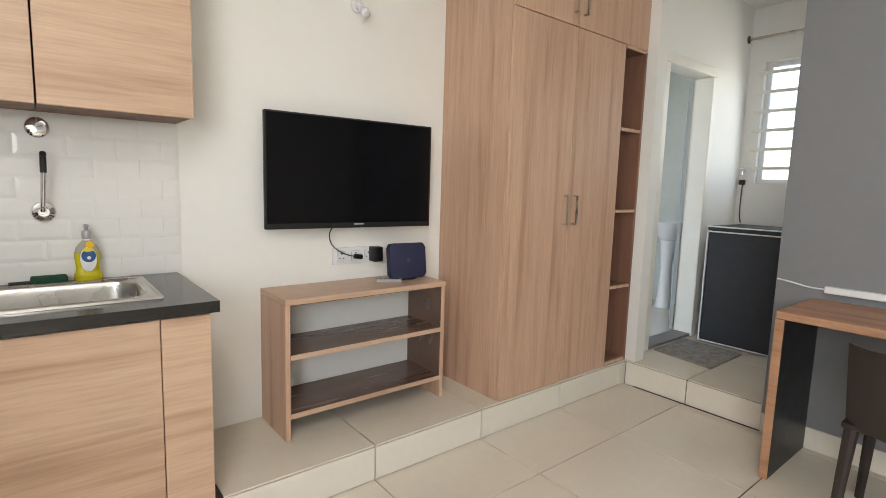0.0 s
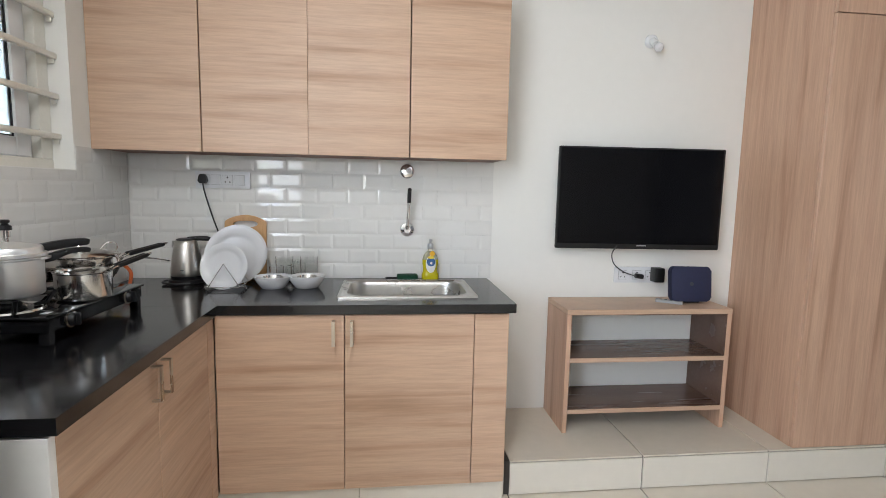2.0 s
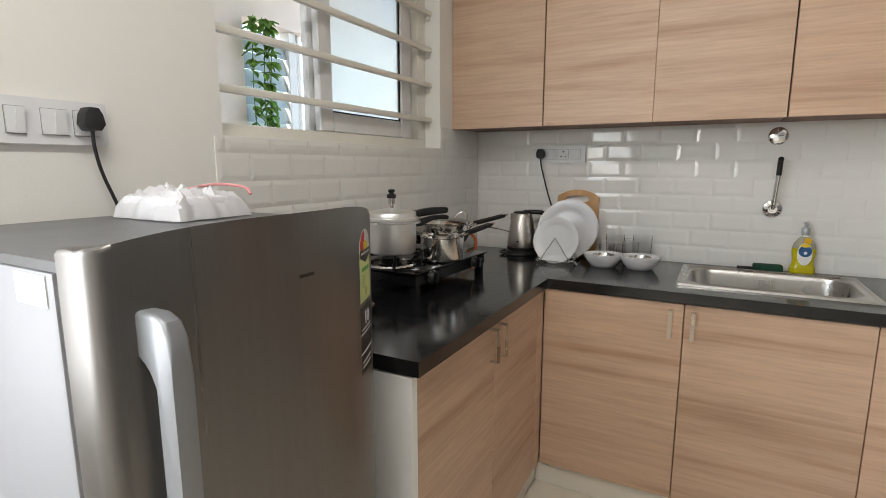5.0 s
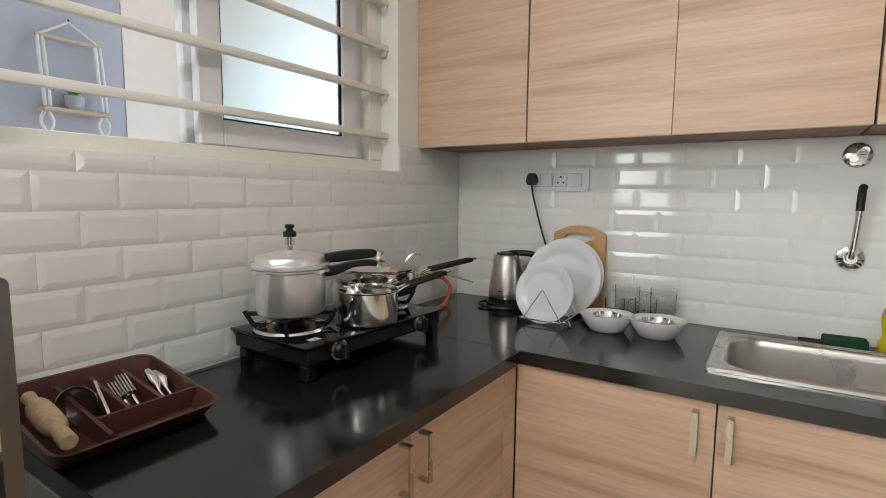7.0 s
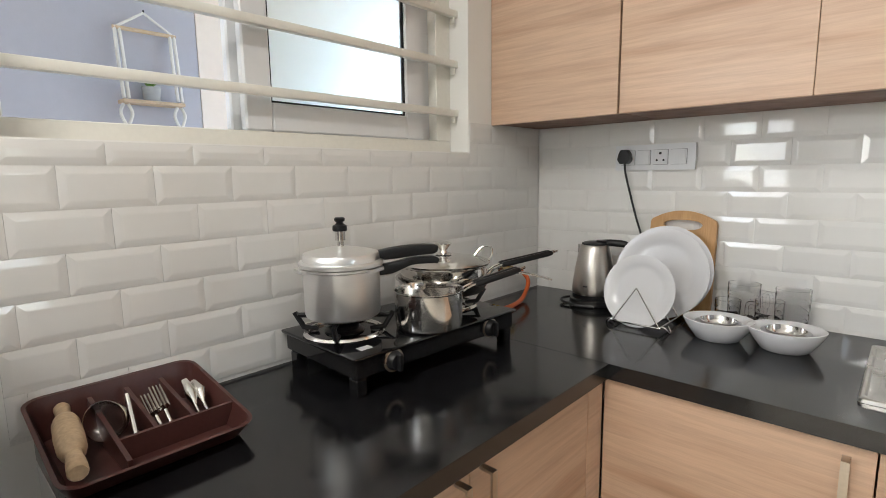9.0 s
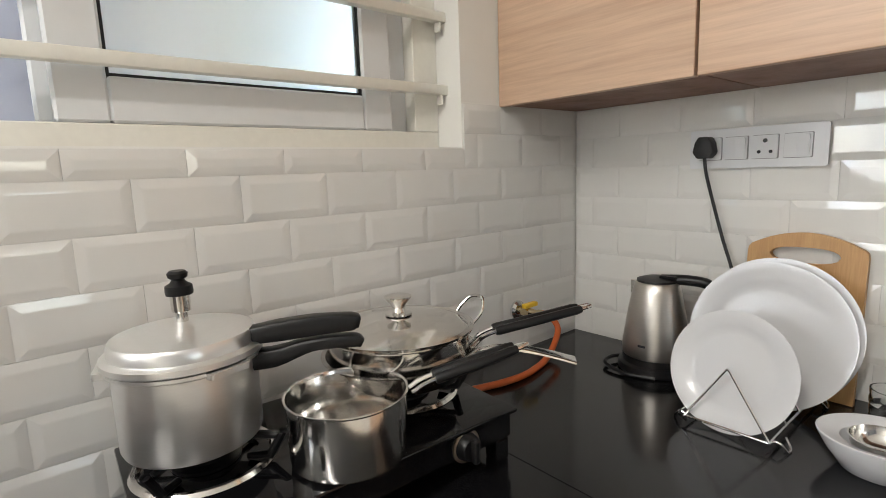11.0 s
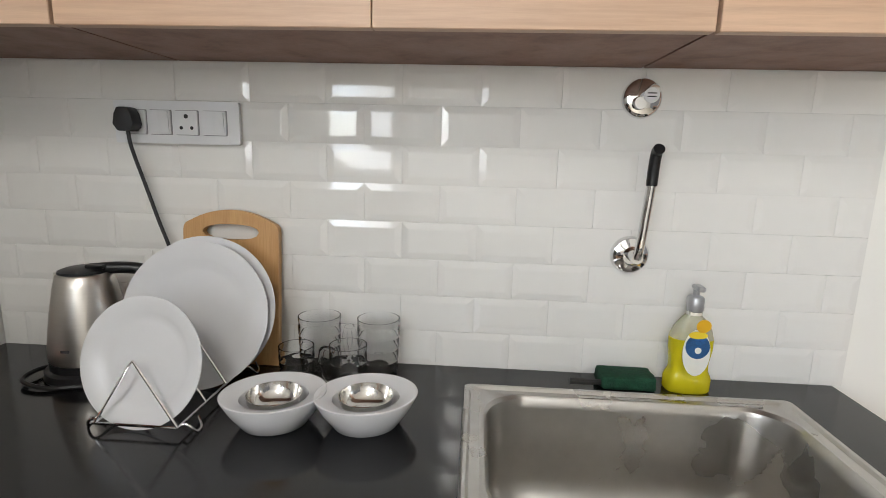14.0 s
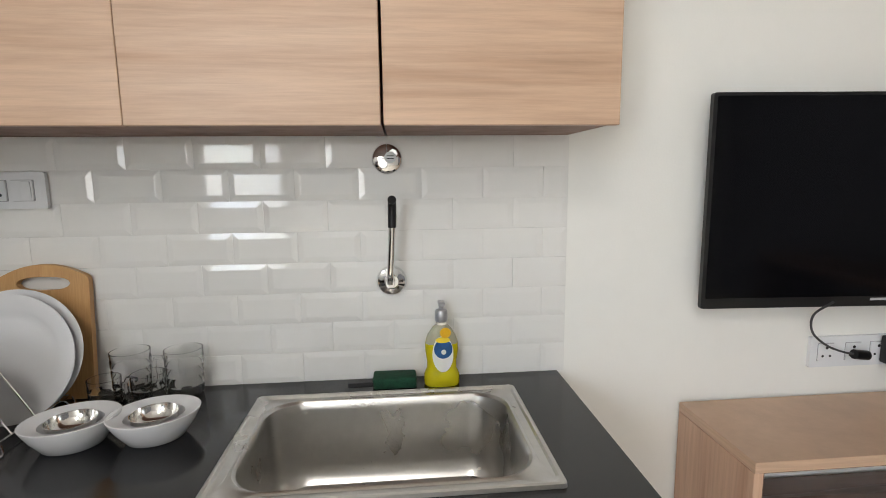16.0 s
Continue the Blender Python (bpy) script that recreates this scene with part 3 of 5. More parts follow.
# handle: a bow with broad ends
HO = [(0.615, 1.205), (0.655, 1.205), (0.672, 1.198), (0.682, 1.180), (0.682, 1.14), (0.682, 0.90), (0.682, 0.862), (0.672, 0.845), (0.655, 0.838), (0.615, 0.838),
      (0.615, 0.885), (0.640, 0.887), (0.650, 0.895), (0.660, 0.915), (0.660, 1.125), (0.650, 1.145), (0.640, 1.155), (0.615, 1.157)]
bm = prism(bmesh.new(), [(x - 0.027, z - 0.050 if z > 1 else z - 0.025) for x, z in HO], 0.024, pose(0, -2.158, 0, 90))
bmesh.ops.bevel(bm, geom=[e for e in bm.edges if abs(e.verts[0].co.y - e.verts[1].co.y) < 1e-5], offset=0.006, segments=3, profile=0.5, affect="EDGES")
part("handle", bm, M_fr_handle, fr, "silver bow handle")

# lobby and room edge
wm = thing("washing_machine", (5.45, -0.9, STEP), "dark grey covered washing machine with white piping", "washing machine")
part("cover", B(5.17, -1.19, STEP + 0.01, 5.72, -0.615, 1.0, 0.02, 3), mat("charcoal_cloth", (0.035, 0.037, 0.042), 0.75, var=0.15, scale=12, bump=0.4, bump_scale=40), wm)
part("lid", B(5.165, -1.195, 1.001, 5.725, -0.61, 1.035, 0.012, 2), bpy.data.materials["charcoal_cloth"], wm)
bm = bmesh.new()
for z in (0.995, 1.032, STEP + 0.018):
    tube(bm, [(5.164, -1.195, z), (5.164, -0.610, z)], 0.005, 6)
for y in (-1.19, -0.615):
    tube(bm, [(5.166, y, STEP + 0.02), (5.166, y, 1.0)], 0.005, 6)
part("piping", bm, M_white, wm, "white edge piping")
mt = solid("bath_mat", prism(bmesh.new(), [(4.60, -0.96), (5.08, -0.955), (5.10, -0.54), (4.66, -0.545)], 0.014, pose(0, 0, STEP)), mat("grey_shag", (0.36, 0.32, 0.29), 0.95, var=0.3, scale=22, bump=1.0, bump_scale=120), "grey-brown shaggy bath mat", "mat")

dk = thing("desk", (4.05, -2.1, 0), "brown laminate desk against the grey wall", "desk")
M_desk = wood("desk_laminate", (0.40, 0.215, 0.125), (0.28, 0.14, 0.08), (14.0, 1.6, 14.0))
part("top", B(3.80, -2.75, 0.735, 4.286, -1.53, 0.77, 0.002), M_desk, dk)
for y in (-2.75, -1.565):
    part("end_panel", B(3.802, y, 0.0, 4.286, y + 0.035, 0.734, 0.002), M_black, dk, "black end panel with oak front edge")
    part("edge_strip", B(3.797, y, 0.0, 3.8015, y + 0.035, 0.734), M_desk, dk)

# ---- sink, tap and wall fittings ----
def ring_plate(bm, outer, inner, z):
    """A flat rim between two outlines with the same count of points."""
    a = [bm.verts.new((x, y, z)) for x, y in outer]
    b = [bm.verts.new((x, y, z)) for x, y in inner]
    for i in range(len(a)):
        j = (i + 1) % len(a)
        bm.faces.new((a[i], a[j], b[j], b[i]))
    return a, b


def loops(bm, outlines):
    """Skin through outlines of (x, y, z) points with equal counts; the last one is closed."""
    rows = [[bm.verts.new(p) for p in o] for o in outlines]
    for a, b in zip(rows, rows[1:]):
        for i in range(len(a)):
            j = (i + 1) % len(a)
            bm.faces.new((a[i], a[j], b[j], b[i]))
    bm.faces.new(rows[-1])
    return bm


sk = thing("kitchen_sink", (1.3, -0.31, CT), "brushed steel inset kitchen sink with a single deep basin", "sink")
scx, scy = 1.3155, -0.298


def ro(w, h, r, z, dy=0.0):
    return [(x, y, z) for x, y in rounded(w, h, r, 8, scx, scy + dy)]


bm = loops(bmesh.new(), [ro(0.596, 0.398, 0.008, CT + 0.0005), ro(0.594, 0.396, 0.009, CT + 0.008), ro(0.588, 0.390, 0.012, CT + 0.0105), ro(0.578, 0.380, 0.016, CT + 0.0095), ro(0.570, 0.372, 0.022, CT + 0.0045),
                         ro(0.540, 0.346, 0.055, CT + 0.0035), ro(0.534, 0.340, 0.066, CT + 0.0065), ro(0.526, 0.332, 0.070, CT + 0.0070), ro(0.517, 0.323, 0.074, CT + 0.002), ro(0.511, 0.317, 0.074, CT - 0.014),
                         ro(0.500, 0.310, 0.072, CT - 0.14), ro(0.490, 0.300, 0.068, CT - 0.166), ro(0.464, 0.276, 0.058, CT - 0.182), ro(0.420, 0.24, 0.05, CT - 0.187), ro(0.30, 0.17, 0.045, CT - 0.189), ro(0.18, 0.11, 0.042, CT - 0.191), ro(0.08, 0.08, 0.039, CT - 0.194)])
part("bowl", bm, M_steel, sk)
part("drain", lathe(bmesh.new(), [(0, 0), (0.012, 0.0), (0.03, 0.003), (0.042, 0.003), (0.044, -0.001)], (scx, scy, CT - 0.192), 28), M_polished, sk, "polished drain strainer")

tp = thing("sink_tap", (1.328, 0, 1.132), "chrome wall tap with an upturned black-tipped spout", "tap")
WALLM = pose(0, 0, 0, 90, 0, 0)
part("flange", lathe(bmesh.new(), [(0, 0.016), (0.016, 0.016), (0.02, 0.013), (0.033, 0.009), (0.037, 0.003), (0.037, 0)], seg=32, m=pose(1.328, -0.0085, 1.132, 90)), M_chrome, tp)
part("knuckle", lathe(bmesh.new(), [(0, 0.05), (0.010, 0.05), (0.0115, 0.046), (0.0115, 0.0), (0, 0)], seg=20, m=pose(1.325, -0.022, 1.137, 90)), M_chrome, tp)
part("spout", tube(bmesh.new(), curve_pts([(1.325, -0.066, 1.137), (1.3265, -0.074, 1.16), (1.330, -0.078, 1.22), (1.333, -0.082, 1.275)], 18), 0.0085, 14), M_chrome, tp)
part("tip", tube(bmesh.new(), curve_pts([(1.333, -0.082, 1.270), (1.3335, -0.083, 1.30), (1.334, -0.088, 1.326), (1.334, -0.10, 1.334)], 14), 0.0098, 14), M_black, tp, "black rubber tip")
vv = thing("wall_valve", (1.324, 0, 1.425), "round chrome wall valve with a white sticker", "valve")
part("plate", lathe(bmesh.new(), [(0, 0.012), (0.028, 0.012), (0.034, 0.008), (0.0365, 0.002), (0.0365, 0)], seg=36, m=pose(1.324, -0.0085, 1.425, 90)), M_chrome, vv)
part("spindle", lathe(bmesh.new(), [(0, 0.018), (0.011, 0.018), (0.012, 0.015), (0.012, 0), (0, 0)], seg=20, m=pose(1.315, -0.021, 1.415, 90)), M_chrome, vv)
part("knob", lathe(bmesh.new(), [(0, 0.014), (0.010, 0.014), (0.012, 0.010), (0.012, 0), (0, 0)], seg=8, m=pose(1.338, -0.021, 1.437, 90)), M_chrome, vv)
part("sticker", lathe(bmesh.new(), [(0, 0.001), (0.0135, 0.001), (0.0135, 0), (0, 0)], seg=24, m=pose(1.332, -0.0395, 1.428, 90)), mat("white_paper", (0.75, 0.75, 0.75), 0.7), vv)
for k in range(2):
    part("print_bar", B(1.324, -0.0412, 1.4305 - 0.006 * k, 1.340, -0.0408, 1.4325 - 0.006 * k), M_black, vv)

M_surround = mat("grey_joint", (0.30, 0.30, 0.31), 0.6)
M_switch = mat("white_switch_plastic", (0.74, 0.75, 0.77), 0.22, var=0.01, scale=8)


def switch_board(name, label, m, w, h, modules, plug=None):
    """A modular switch plate; m maps x along the wall, y up, z out of the wall."""
    s = thing(name, m.translation, label, "socket")
    part("plate", prism(bmesh.new(), rounded(w, h, 0.004, 3), 0.010, m), M_switch, s)
    for kind, cx, cw in modules:
        part("surround", prism(bmesh.new(), rounded(cw + 0.0024, h * 0.56 + 0.0024, 0.002, 2, cx, 0), 0.0006, m @ pose(0, 0, 0.0101)), M_surround, s)
        q = part("module", prism(bmesh.new(), rounded(cw, h * 0.56, 0.002, 2, cx, 0), 0.0035, m @ pose(0, 0, 0.0108)), M_switch, s)
        if kind == "socket":
            for dx, dy, r in ((0, h * 0.15, 0.0042), (-0.0105, -h * 0.12, 0.0034), (0.0105, -h * 0.12, 0.0034)):
                part("pin_hole", lathe(bmesh.new(), [(0, 0.0008), (r, 0.0008), (r, 0), (0, 0)], seg=14, m=m @ pose(cx + dx, dy, 0.0142)), M_black, q)
        else:
            part("rocker", prism(bmesh.new(), rounded(cw * 0.44, h * 0.5, 0.002, 2, cx + cw * 0.2, 0), 0.0025, m @ pose(0, 0, 0.0142, 4)), M_switch, q)
    return s


def plug_top(name, label, m, cord):
    p = thing(name, m.translation, label, "plug")
    out = [(-0.017, 0.012), (-0.010, 0.024), (0.010, 0.024), (0.017, 0.012), (0.021, -0.008), (0.012, -0.021), (-0.012, -0.021), (-0.021, -0.008)]
    bm = prism(bmesh.new(), out, 0.03, m)
    bmesh.ops.bevel(bm, geom=list(bm.edges), offset=0.003, segments=2, profile=0.5, affect="EDGES")
    part("body", bm, M_plug, p)
    part("cord", tube(bmesh.new(), curve_pts(cord, 30), 0.0036, 8), M_plug, p)
    return p


M_plug = mat("dark_rubber", (0.022, 0.022, 0.024), 0.5, var=0.1, scale=20)
SW = pose(0.438, -0.0085, 1.362, 90)
switch_board("switch_socket", "white modular switch and socket plate on the tiles", SW, 0.252, 0.081, (("socket", -0.083, 0.045), ("switch", -0.031, 0.042), ("socket", 0.022, 0.045), ("switch", 0.078, 0.046)))
plug_top("kettle_plug", "black three-pin plug with a kettle cord", pose(0.352, -0.024, 1.364, 90), [(0.352, -0.040, 1.345), (0.356, -0.038, 1.31), (0.372, -0.03, 1.24), (0.392, -0.028, 1.17), (0.418, -0.03, 1.09), (0.43, -0.045, 1.0), (0.40, -0.05, 0.91), (0.36, -0.08, 0.886), (0.345, -0.10, 0.886)])
SW2 = pose(0.0, -1.99, 1.388, 90, 0, 90)
switch_board("switch_socket", "white modular switch plate over the refrigerator", SW2, 0.25, 0.084, (("switch", -0.085, 0.044), ("switch", -0.033, 0.03), ("switch", 0.03, 0.044), ("socket", 0.085, 0.045)))
plug_top("refrigerator_plug", "black three-pin plug with a grey refrigerator cord", pose(0.014, -1.905, 1.395, 90, 0, 90), [(0.03, -1.905, 1.375), (0.028, -1.903, 1.34), (0.022, -1.89, 1.29), (0.02, -1.865, 1.22), (0.018, -1.852, 1.16), (0.016, -1.845, 1.05)])

# ---- stove and pans ----
st = thing("gas_stove", (0.17, -0.85, CT), "black two-burner glass-top gas stove on the worktop", "stove")
M_glassblack = mat("black_glass", (0.006, 0.006, 0.007), 0.05, var=0.1, scale=10, rough_var=0.02)
GX0, GX1, GY0, GY1 = 0.032, 0.324, -1.126, -0.614
part("top", B(GX0, GY0, 0.958, GX1, GY1, 0.966, 0.003, 2), M_glassblack, st)
part("body", B(GX0 + 0.008, GY0 + 0.008, 0.918, GX1 - 0.006, GY1 - 0.008, 0.9575, 0.004), M_blackgloss, st)
for x in (GX0 + 0.035, GX1 - 0.024):
    for y in (GY0 + 0.024, GY1 - 0.024):
        part("foot", B(x - 0.015, y - 0.013, CT + 0.0005, x + 0.015, y + 0.013, 0.9175, 0.003), M_blackgloss, st)
for y in (-1.025, -0.718):
    k = part("knob", lathe(bmesh.new(), [(0, 0.016), (0.016, 0.016), (0.019, 0.012), (0.021, 0.0), (0, 0)], seg=24, m=pose(GX1 - 0.005, y, 0.938, 0, 90, 0)), M_black, st)
    part("grip", B(GX1 + 0.011, y - 0.005, 0.920, GX1 + 0.022, y + 0.005, 0.956, 0.002), M_black, k)
    part("bezel", lathe(bmesh.new(), [(0.021, 0.0), (0.025, 0.0), (0.025, 0.003), (0.021, 0.004), (0.021, 0)], seg=24, m=pose(GX1 - 0.006, y, 0.938, 0, 90, 0)), M_nickel, st)
for y in (-1.03, -0.712):
    b = part("burner", lathe(bmesh.new(), [(0, 0.022), (0.028, 0.022), (0.034, 0.016), (0.034, 0.008), (0.044, 0.004), (0.044, 0), (0, 0)], (0.15, y, 0.9665), 28), M_black, st)
    part("drip_ring", lathe(bmesh.new(), [(0.080, 0.0), (0.083, 0.005), (0.088, 0.005), (0.092, 0.0), (0.080, 0)], (0.15, y, 0.9665), 40), M_polished, b, "steel drip ring")
    for k in range(4):
        bm = bmesh.new()
        a = radians(45 + 90 * k)
        u = Vector((math.cos(a), math.sin(a), 0))
        c = Vector((0.15, y, 0))
        tube(bm, [c + u * 0.060 + Vector((0, 0, 0.972)), c + u * 0.092 + Vector((0, 0, 0.976)), c + u * 0.112 + Vector((0, 0, 1.010)), c + u * 0.104 + Vector((0, 0, 1.004)), c + u * 0.080 + Vector((0, 0, 1.0035)), c + u * 0.035 + Vector((0, 0, 1.001))], [0.005, 0.0065, 0.006, 0.006, 0.0055, 0.004], 8)
        part("pan_support", bm, M_black, b)
part("label_print", B(0.272, -1.085, 0.9663, 0.292, -1.055, 0.9667), bpy.data.materials["pale_grey_print"], st)

pc = thing("pressure_cooker", (0.151, -1.043, 0.988), "satin aluminium pressure cooker with black handles on the stove", "cooker")
PC = (0.150, -1.036, 1.010)
part("pot", lathe(bmesh.new(), [(0, 0), (0.073, 0.0), (0.080, 0.004), (0.0825, 0.010), (0.083, 0.104), (0.090, 0.108), (0.090, 0.112), (0, 0.112)], PC, 56), M_alu, pc)
part("lid", lathe(bmesh.new(), [(0.086, 0.1125), (0.090, 0.113), (0.0925, 0.115), (0.0925, 0.122), (0.090, 0.124), (0.084, 0.125), (0.0835, 0.137), (0.081, 0.141), (0.055, 0.147), (0.02, 0.1535), (0, 0.154)], PC, 56), M_alu, pc)
for k in range(3):
    a = radians(15 + 120 * k)
    c = Vector(PC) + Vector((0.0895 * math.cos(a), 0.0895 * math.sin(a), 0.105))
    part("lug", prism(bmesh.new(), rounded(0.016, 0.05, 0.004, 3), 0.007, Matrix.Translation(c) @ pose(0, 0, 0, 0, 0, 15 + 120 * k)), M_alu, pc)
w = part("weight_valve", lathe(bmesh.new(), [(0, 0.1540), (0.007, 0.1540), (0.007, 0.1655), (0.011, 0.1675), (0.0115, 0.1875), (0, 0.1875)], PC, 20), M_polished, pc, "steel whistle weight")
part("cap", lathe(bmesh.new(), [(0, 0.1880), (0.0155, 0.1880), (0.016, 0.1915), (0.0155, 0.1995), (0.010, 0.2025), (0.007, 0.2065), (0.011, 0.2095), (0.012, 0.2145), (0.009, 0.2175), (0, 0.2180)], PC, 24), M_black, w, "black whistle cap")


def grip(name, parent, pts, w, h, material, label=""):
    """A flat-sided moulded grip along the points: w across, h high."""
    k = 5
    fine = []
    for i in range(len(pts) - 1):
        fine += [i + j / k for j in range(k)]
    fine.append(len(pts) - 1)
    smooth = curve_pts(pts, (k - 1) * (len(pts) - 1))
    w, h = ([a[min(int(f), len(a) - 2)] + (a[min(int(f), len(a) - 2) + 1] - a[min(int(f), len(a) - 2)]) * (f - min(int(f), len(a) - 2)) for f in fine] for a in (w, h))
    pts = smooth
    bm = bmesh.new()
    rows = []
    n = len(pts)
    for i, p in enumerate(pts):
        d = (pts[min(i + 1, n - 1)] - pts[max(i - 1, 0)]).normalized()
        side = d.cross(Vector((0, 0, 1))).normalized()
        up = side.cross(d)
        rows.append([bm.verts.new(p + side * x * w[i] / 2 + up * y * h[i] / 2) for x, y in ((1, 0.6), (0.85, 0.9), (0.6, 1), (-0.6, 1), (-0.85, 0.9), (-1, 0.6), (-1, -0.6), (-0.85, -0.9), (-0.6, -1), (0.6, -1), (0.85, -0.9), (1, -0.6))])
    for a, b in zip(rows, rows[1:]):
        for i in range(12):
            j = (i + 1) % 12
            bm.faces.new((a[i], a[j], b[j], b[i]))
    bm.faces.new(rows[0])
    bm.faces.new(list(reversed(rows[-1])))
    return part(name, bm, material, parent, label)


grip("lid_handle", pc, [(0.194, -0.968, 1.140), (0.214, -0.938, 1.144), (0.239, -0.902, 1.148), (0.263, -0.864, 1.149), (0.268, -0.855, 1.147)], [0.026, 0.026, 0.024, 0.022, 0.016], [0.022, 0.026, 0.026, 0.022, 0.014], M_black, "black moulded lid handle")
grip("pot_handle", pc, [(0.190, -0.975, 1.108), (0.210, -0.945, 1.110), (0.236, -0.906, 1.123), (0.262, -0.864, 1.124), (0.268, -0.853, 1.119)], [0.026, 0.026, 0.024, 0.022, 0.016], [0.026, 0.024, 0.016, 0.017, 0.012], M_black, "black moulded pot handle")

sp = thing("saucepan", (0.262, -0.87, 0.968), "polished steel saucepan with a black wire-frame handle", "saucepan")
SPC = (0.26, -0.876, 0.968)
part("pan", lathe(bmesh.new(), [(0, 0), (0.070, 0.0), (0.076, 0.005), (0.0775, 0.012), (0.0785, 0.085), (0.081, 0.088), (0.081, 0.0895), (0.078, 0.089), (0.076, 0.084), (0.075, 0.012), (0.069, 0.004), (0, 0.003)], SPC, 56), M_polished, sp)


def wire_handle(parent, a, b, c, gap=0.009, thick=0.0032, g=0.0075):
    """Two steel rods from a to b to c with soft black sleeves on the outer stretch."""
    a, b, c = Vector(a), Vector(b), Vector(c)
    d = (c - b).normalized()
    side = d.cross(Vector((0, 0, 1))).normalized() * gap
    h = part("handle", tube(bmesh.new(), curve_pts([a + side, b + side, c + side * 0.7, c + d * 0.018, c - side * 0.7, b - side, a - side], 40), thick, 8), M_polished, parent, "bent steel rod handle")
    for s in (side, -side):
        part("sleeve", tube(bmesh.new(), [b + s, b + s + (c - b) * 0.03, c + s * 0.8 - d * 0.01, c + s * 0.8], [g * 0.8, g, g, g * 0.8], 10), M_black, h, "black rubber sleeve")


wire_handle(sp, (0.293, -0.797, 1.043), (0.305, -0.765, 1.056), (0.352, -0.650, 1.080))

fp = thing("frying_pan", (0.17, -0.70, 0.988), "dark steel frying pan with a flat steel handle", "pan")
FP = (0.166, -0.722, 0.994)
part("pan", lathe(bmesh.new(), [(0, 0.016), (0.088, 0.016), (0.106, 0.022), (0.122, 0.052), (0.128, 0.055), (0.128, 0.057), (0.121, 0.056), (0.104, 0.026), (0.086, 0.020), (0, 0.020)], FP, 56), mat("dark_pan_steel", (0.50, 0.48, 0.46), 0.16, 1.0, var=0.1, scale=12), fp)
grip("handle", fp, [(0.262, -0.668, 1.042), (0.285, -0.655, 1.060), (0.318, -0.627, 1.066), (0.358, -0.590, 1.058), (0.392, -0.559, 1.046)], [0.016, 0.018, 0.021, 0.026, 0.028], [0.006, 0.007, 0.006, 0.005, 0.005], M_polished, "flat pressed steel handle")
kd = thing("lidded_pan", (0.17, -0.70, 1.0), "polished steel pan with a domed lid and wire handles", "pan")
KD = (0.166, -0.722, 1.003)
part("pan", lathe(bmesh.new(), [(0, 0.014), (0.085, 0.014), (0.104, 0.020), (0.113, 0.045), (0.115, 0.078), (0.119, 0.081), (0.119, 0.083), (0.10, 0.083), (0, 0.083)], KD, 56), M_polished, kd)
lid = part("lid", lathe(bmesh.new(), [(0.113, 0.0835), (0.121, 0.084), (0.122, 0.088), (0.116, 0.090), (0.112, 0.088), (0.09, 0.095), (0.05, 0.103), (0, 0.106)], KD, 56), M_polished, kd)
part("knob", lathe(bmesh.new(), [(0, 0.1065), (0.022, 0.1065), (0.022, 0.109), (0.012, 0.1115), (0.010, 0.117), (0.013, 0.123), (0.022, 0.134), (0.022, 0.1365), (0.015, 0.138), (0, 0.1385)], KD, 28), M_polished, lid)
part("loop_handle", tube(bmesh.new(), curve_pts([(0.165, -0.606, 1.073), (0.168, -0.59, 1.095), (0.180, -0.574, 1.113), (0.205, -0.571, 1.115), (0.222, -0.588, 1.097), (0.218, -0.614, 1.073)], 30), 0.003, 8), M_polished, kd)
wire_handle(kd, (0.243, -0.638, 1.052), (0.264, -0.602, 1.076), (0.334, -0.466, 1.098))

gv = thing("gas_valve", (0, -0.255, 0.995), "chrome gas cock with a yellow lever and orange hose", "valve")
part("flange", lathe(bmesh.new(), [(0, 0.012), (0.018, 0.012), (0.024, 0.006), (0.024, 0)], seg=28, m=pose(0.0085, -0.258, 0.990, 0, 90, 0)), M_chrome, gv)
part("body", tube(bmesh.new(), [(0.02, -0.258, 0.99), (0.045, -0.256, 0.99), (0.05, -0.24, 0.985), (0.05, -0.215, 0.982)], [0.009, 0.011, 0.009, 0.007], 12), mat("brass_nickel", (0.62, 0.52, 0.32), 0.25, 1.0), gv)
part("lever", B(0.036, -0.272, 1.001, 0.05, -0.225, 1.012, 0.002), mat("yellow_plastic", (0.80, 0.50, 0.03), 0.4), gv, "yellow plastic lever")
part("hose", tube(bmesh.new(), curve_pts([(0.05, -0.225, 0.983), (0.053, -0.19, 0.97), (0.075, -0.18, 0.935), (0.10, -0.25, 0.893), (0.125, -0.34, 0.8885), (0.125, -0.42, 0.8885), (0.10, -0.51, 0.8885), (0.09, -0.58, 0.90), (0.09, -0.612, 0.93)], 60), 0.0075, 12), mat("orange_rubber", (0.62, 0.13, 0.03), 0.5, var=0.08, scale=30), gv, "orange rubber hose")

# the stove stands slightly turned to the wall
st.rotation_euler = (0, 0, radians(-2.5))
st.location = (0.1598, -0.8431, CT)

# ---- cutlery tray ----
M_tray = mat("brown_plastic", (0.075, 0.028, 0.024), 0.3, var=0.1, scale=14)
ct = thing("cutlery_tray", (0.17, -1.40, CT), "dark brown plastic cutlery tray with compartments", "tray")
TX0, TX1, TY0, TY1 = 0.012, 0.290, -1.572, -1.298


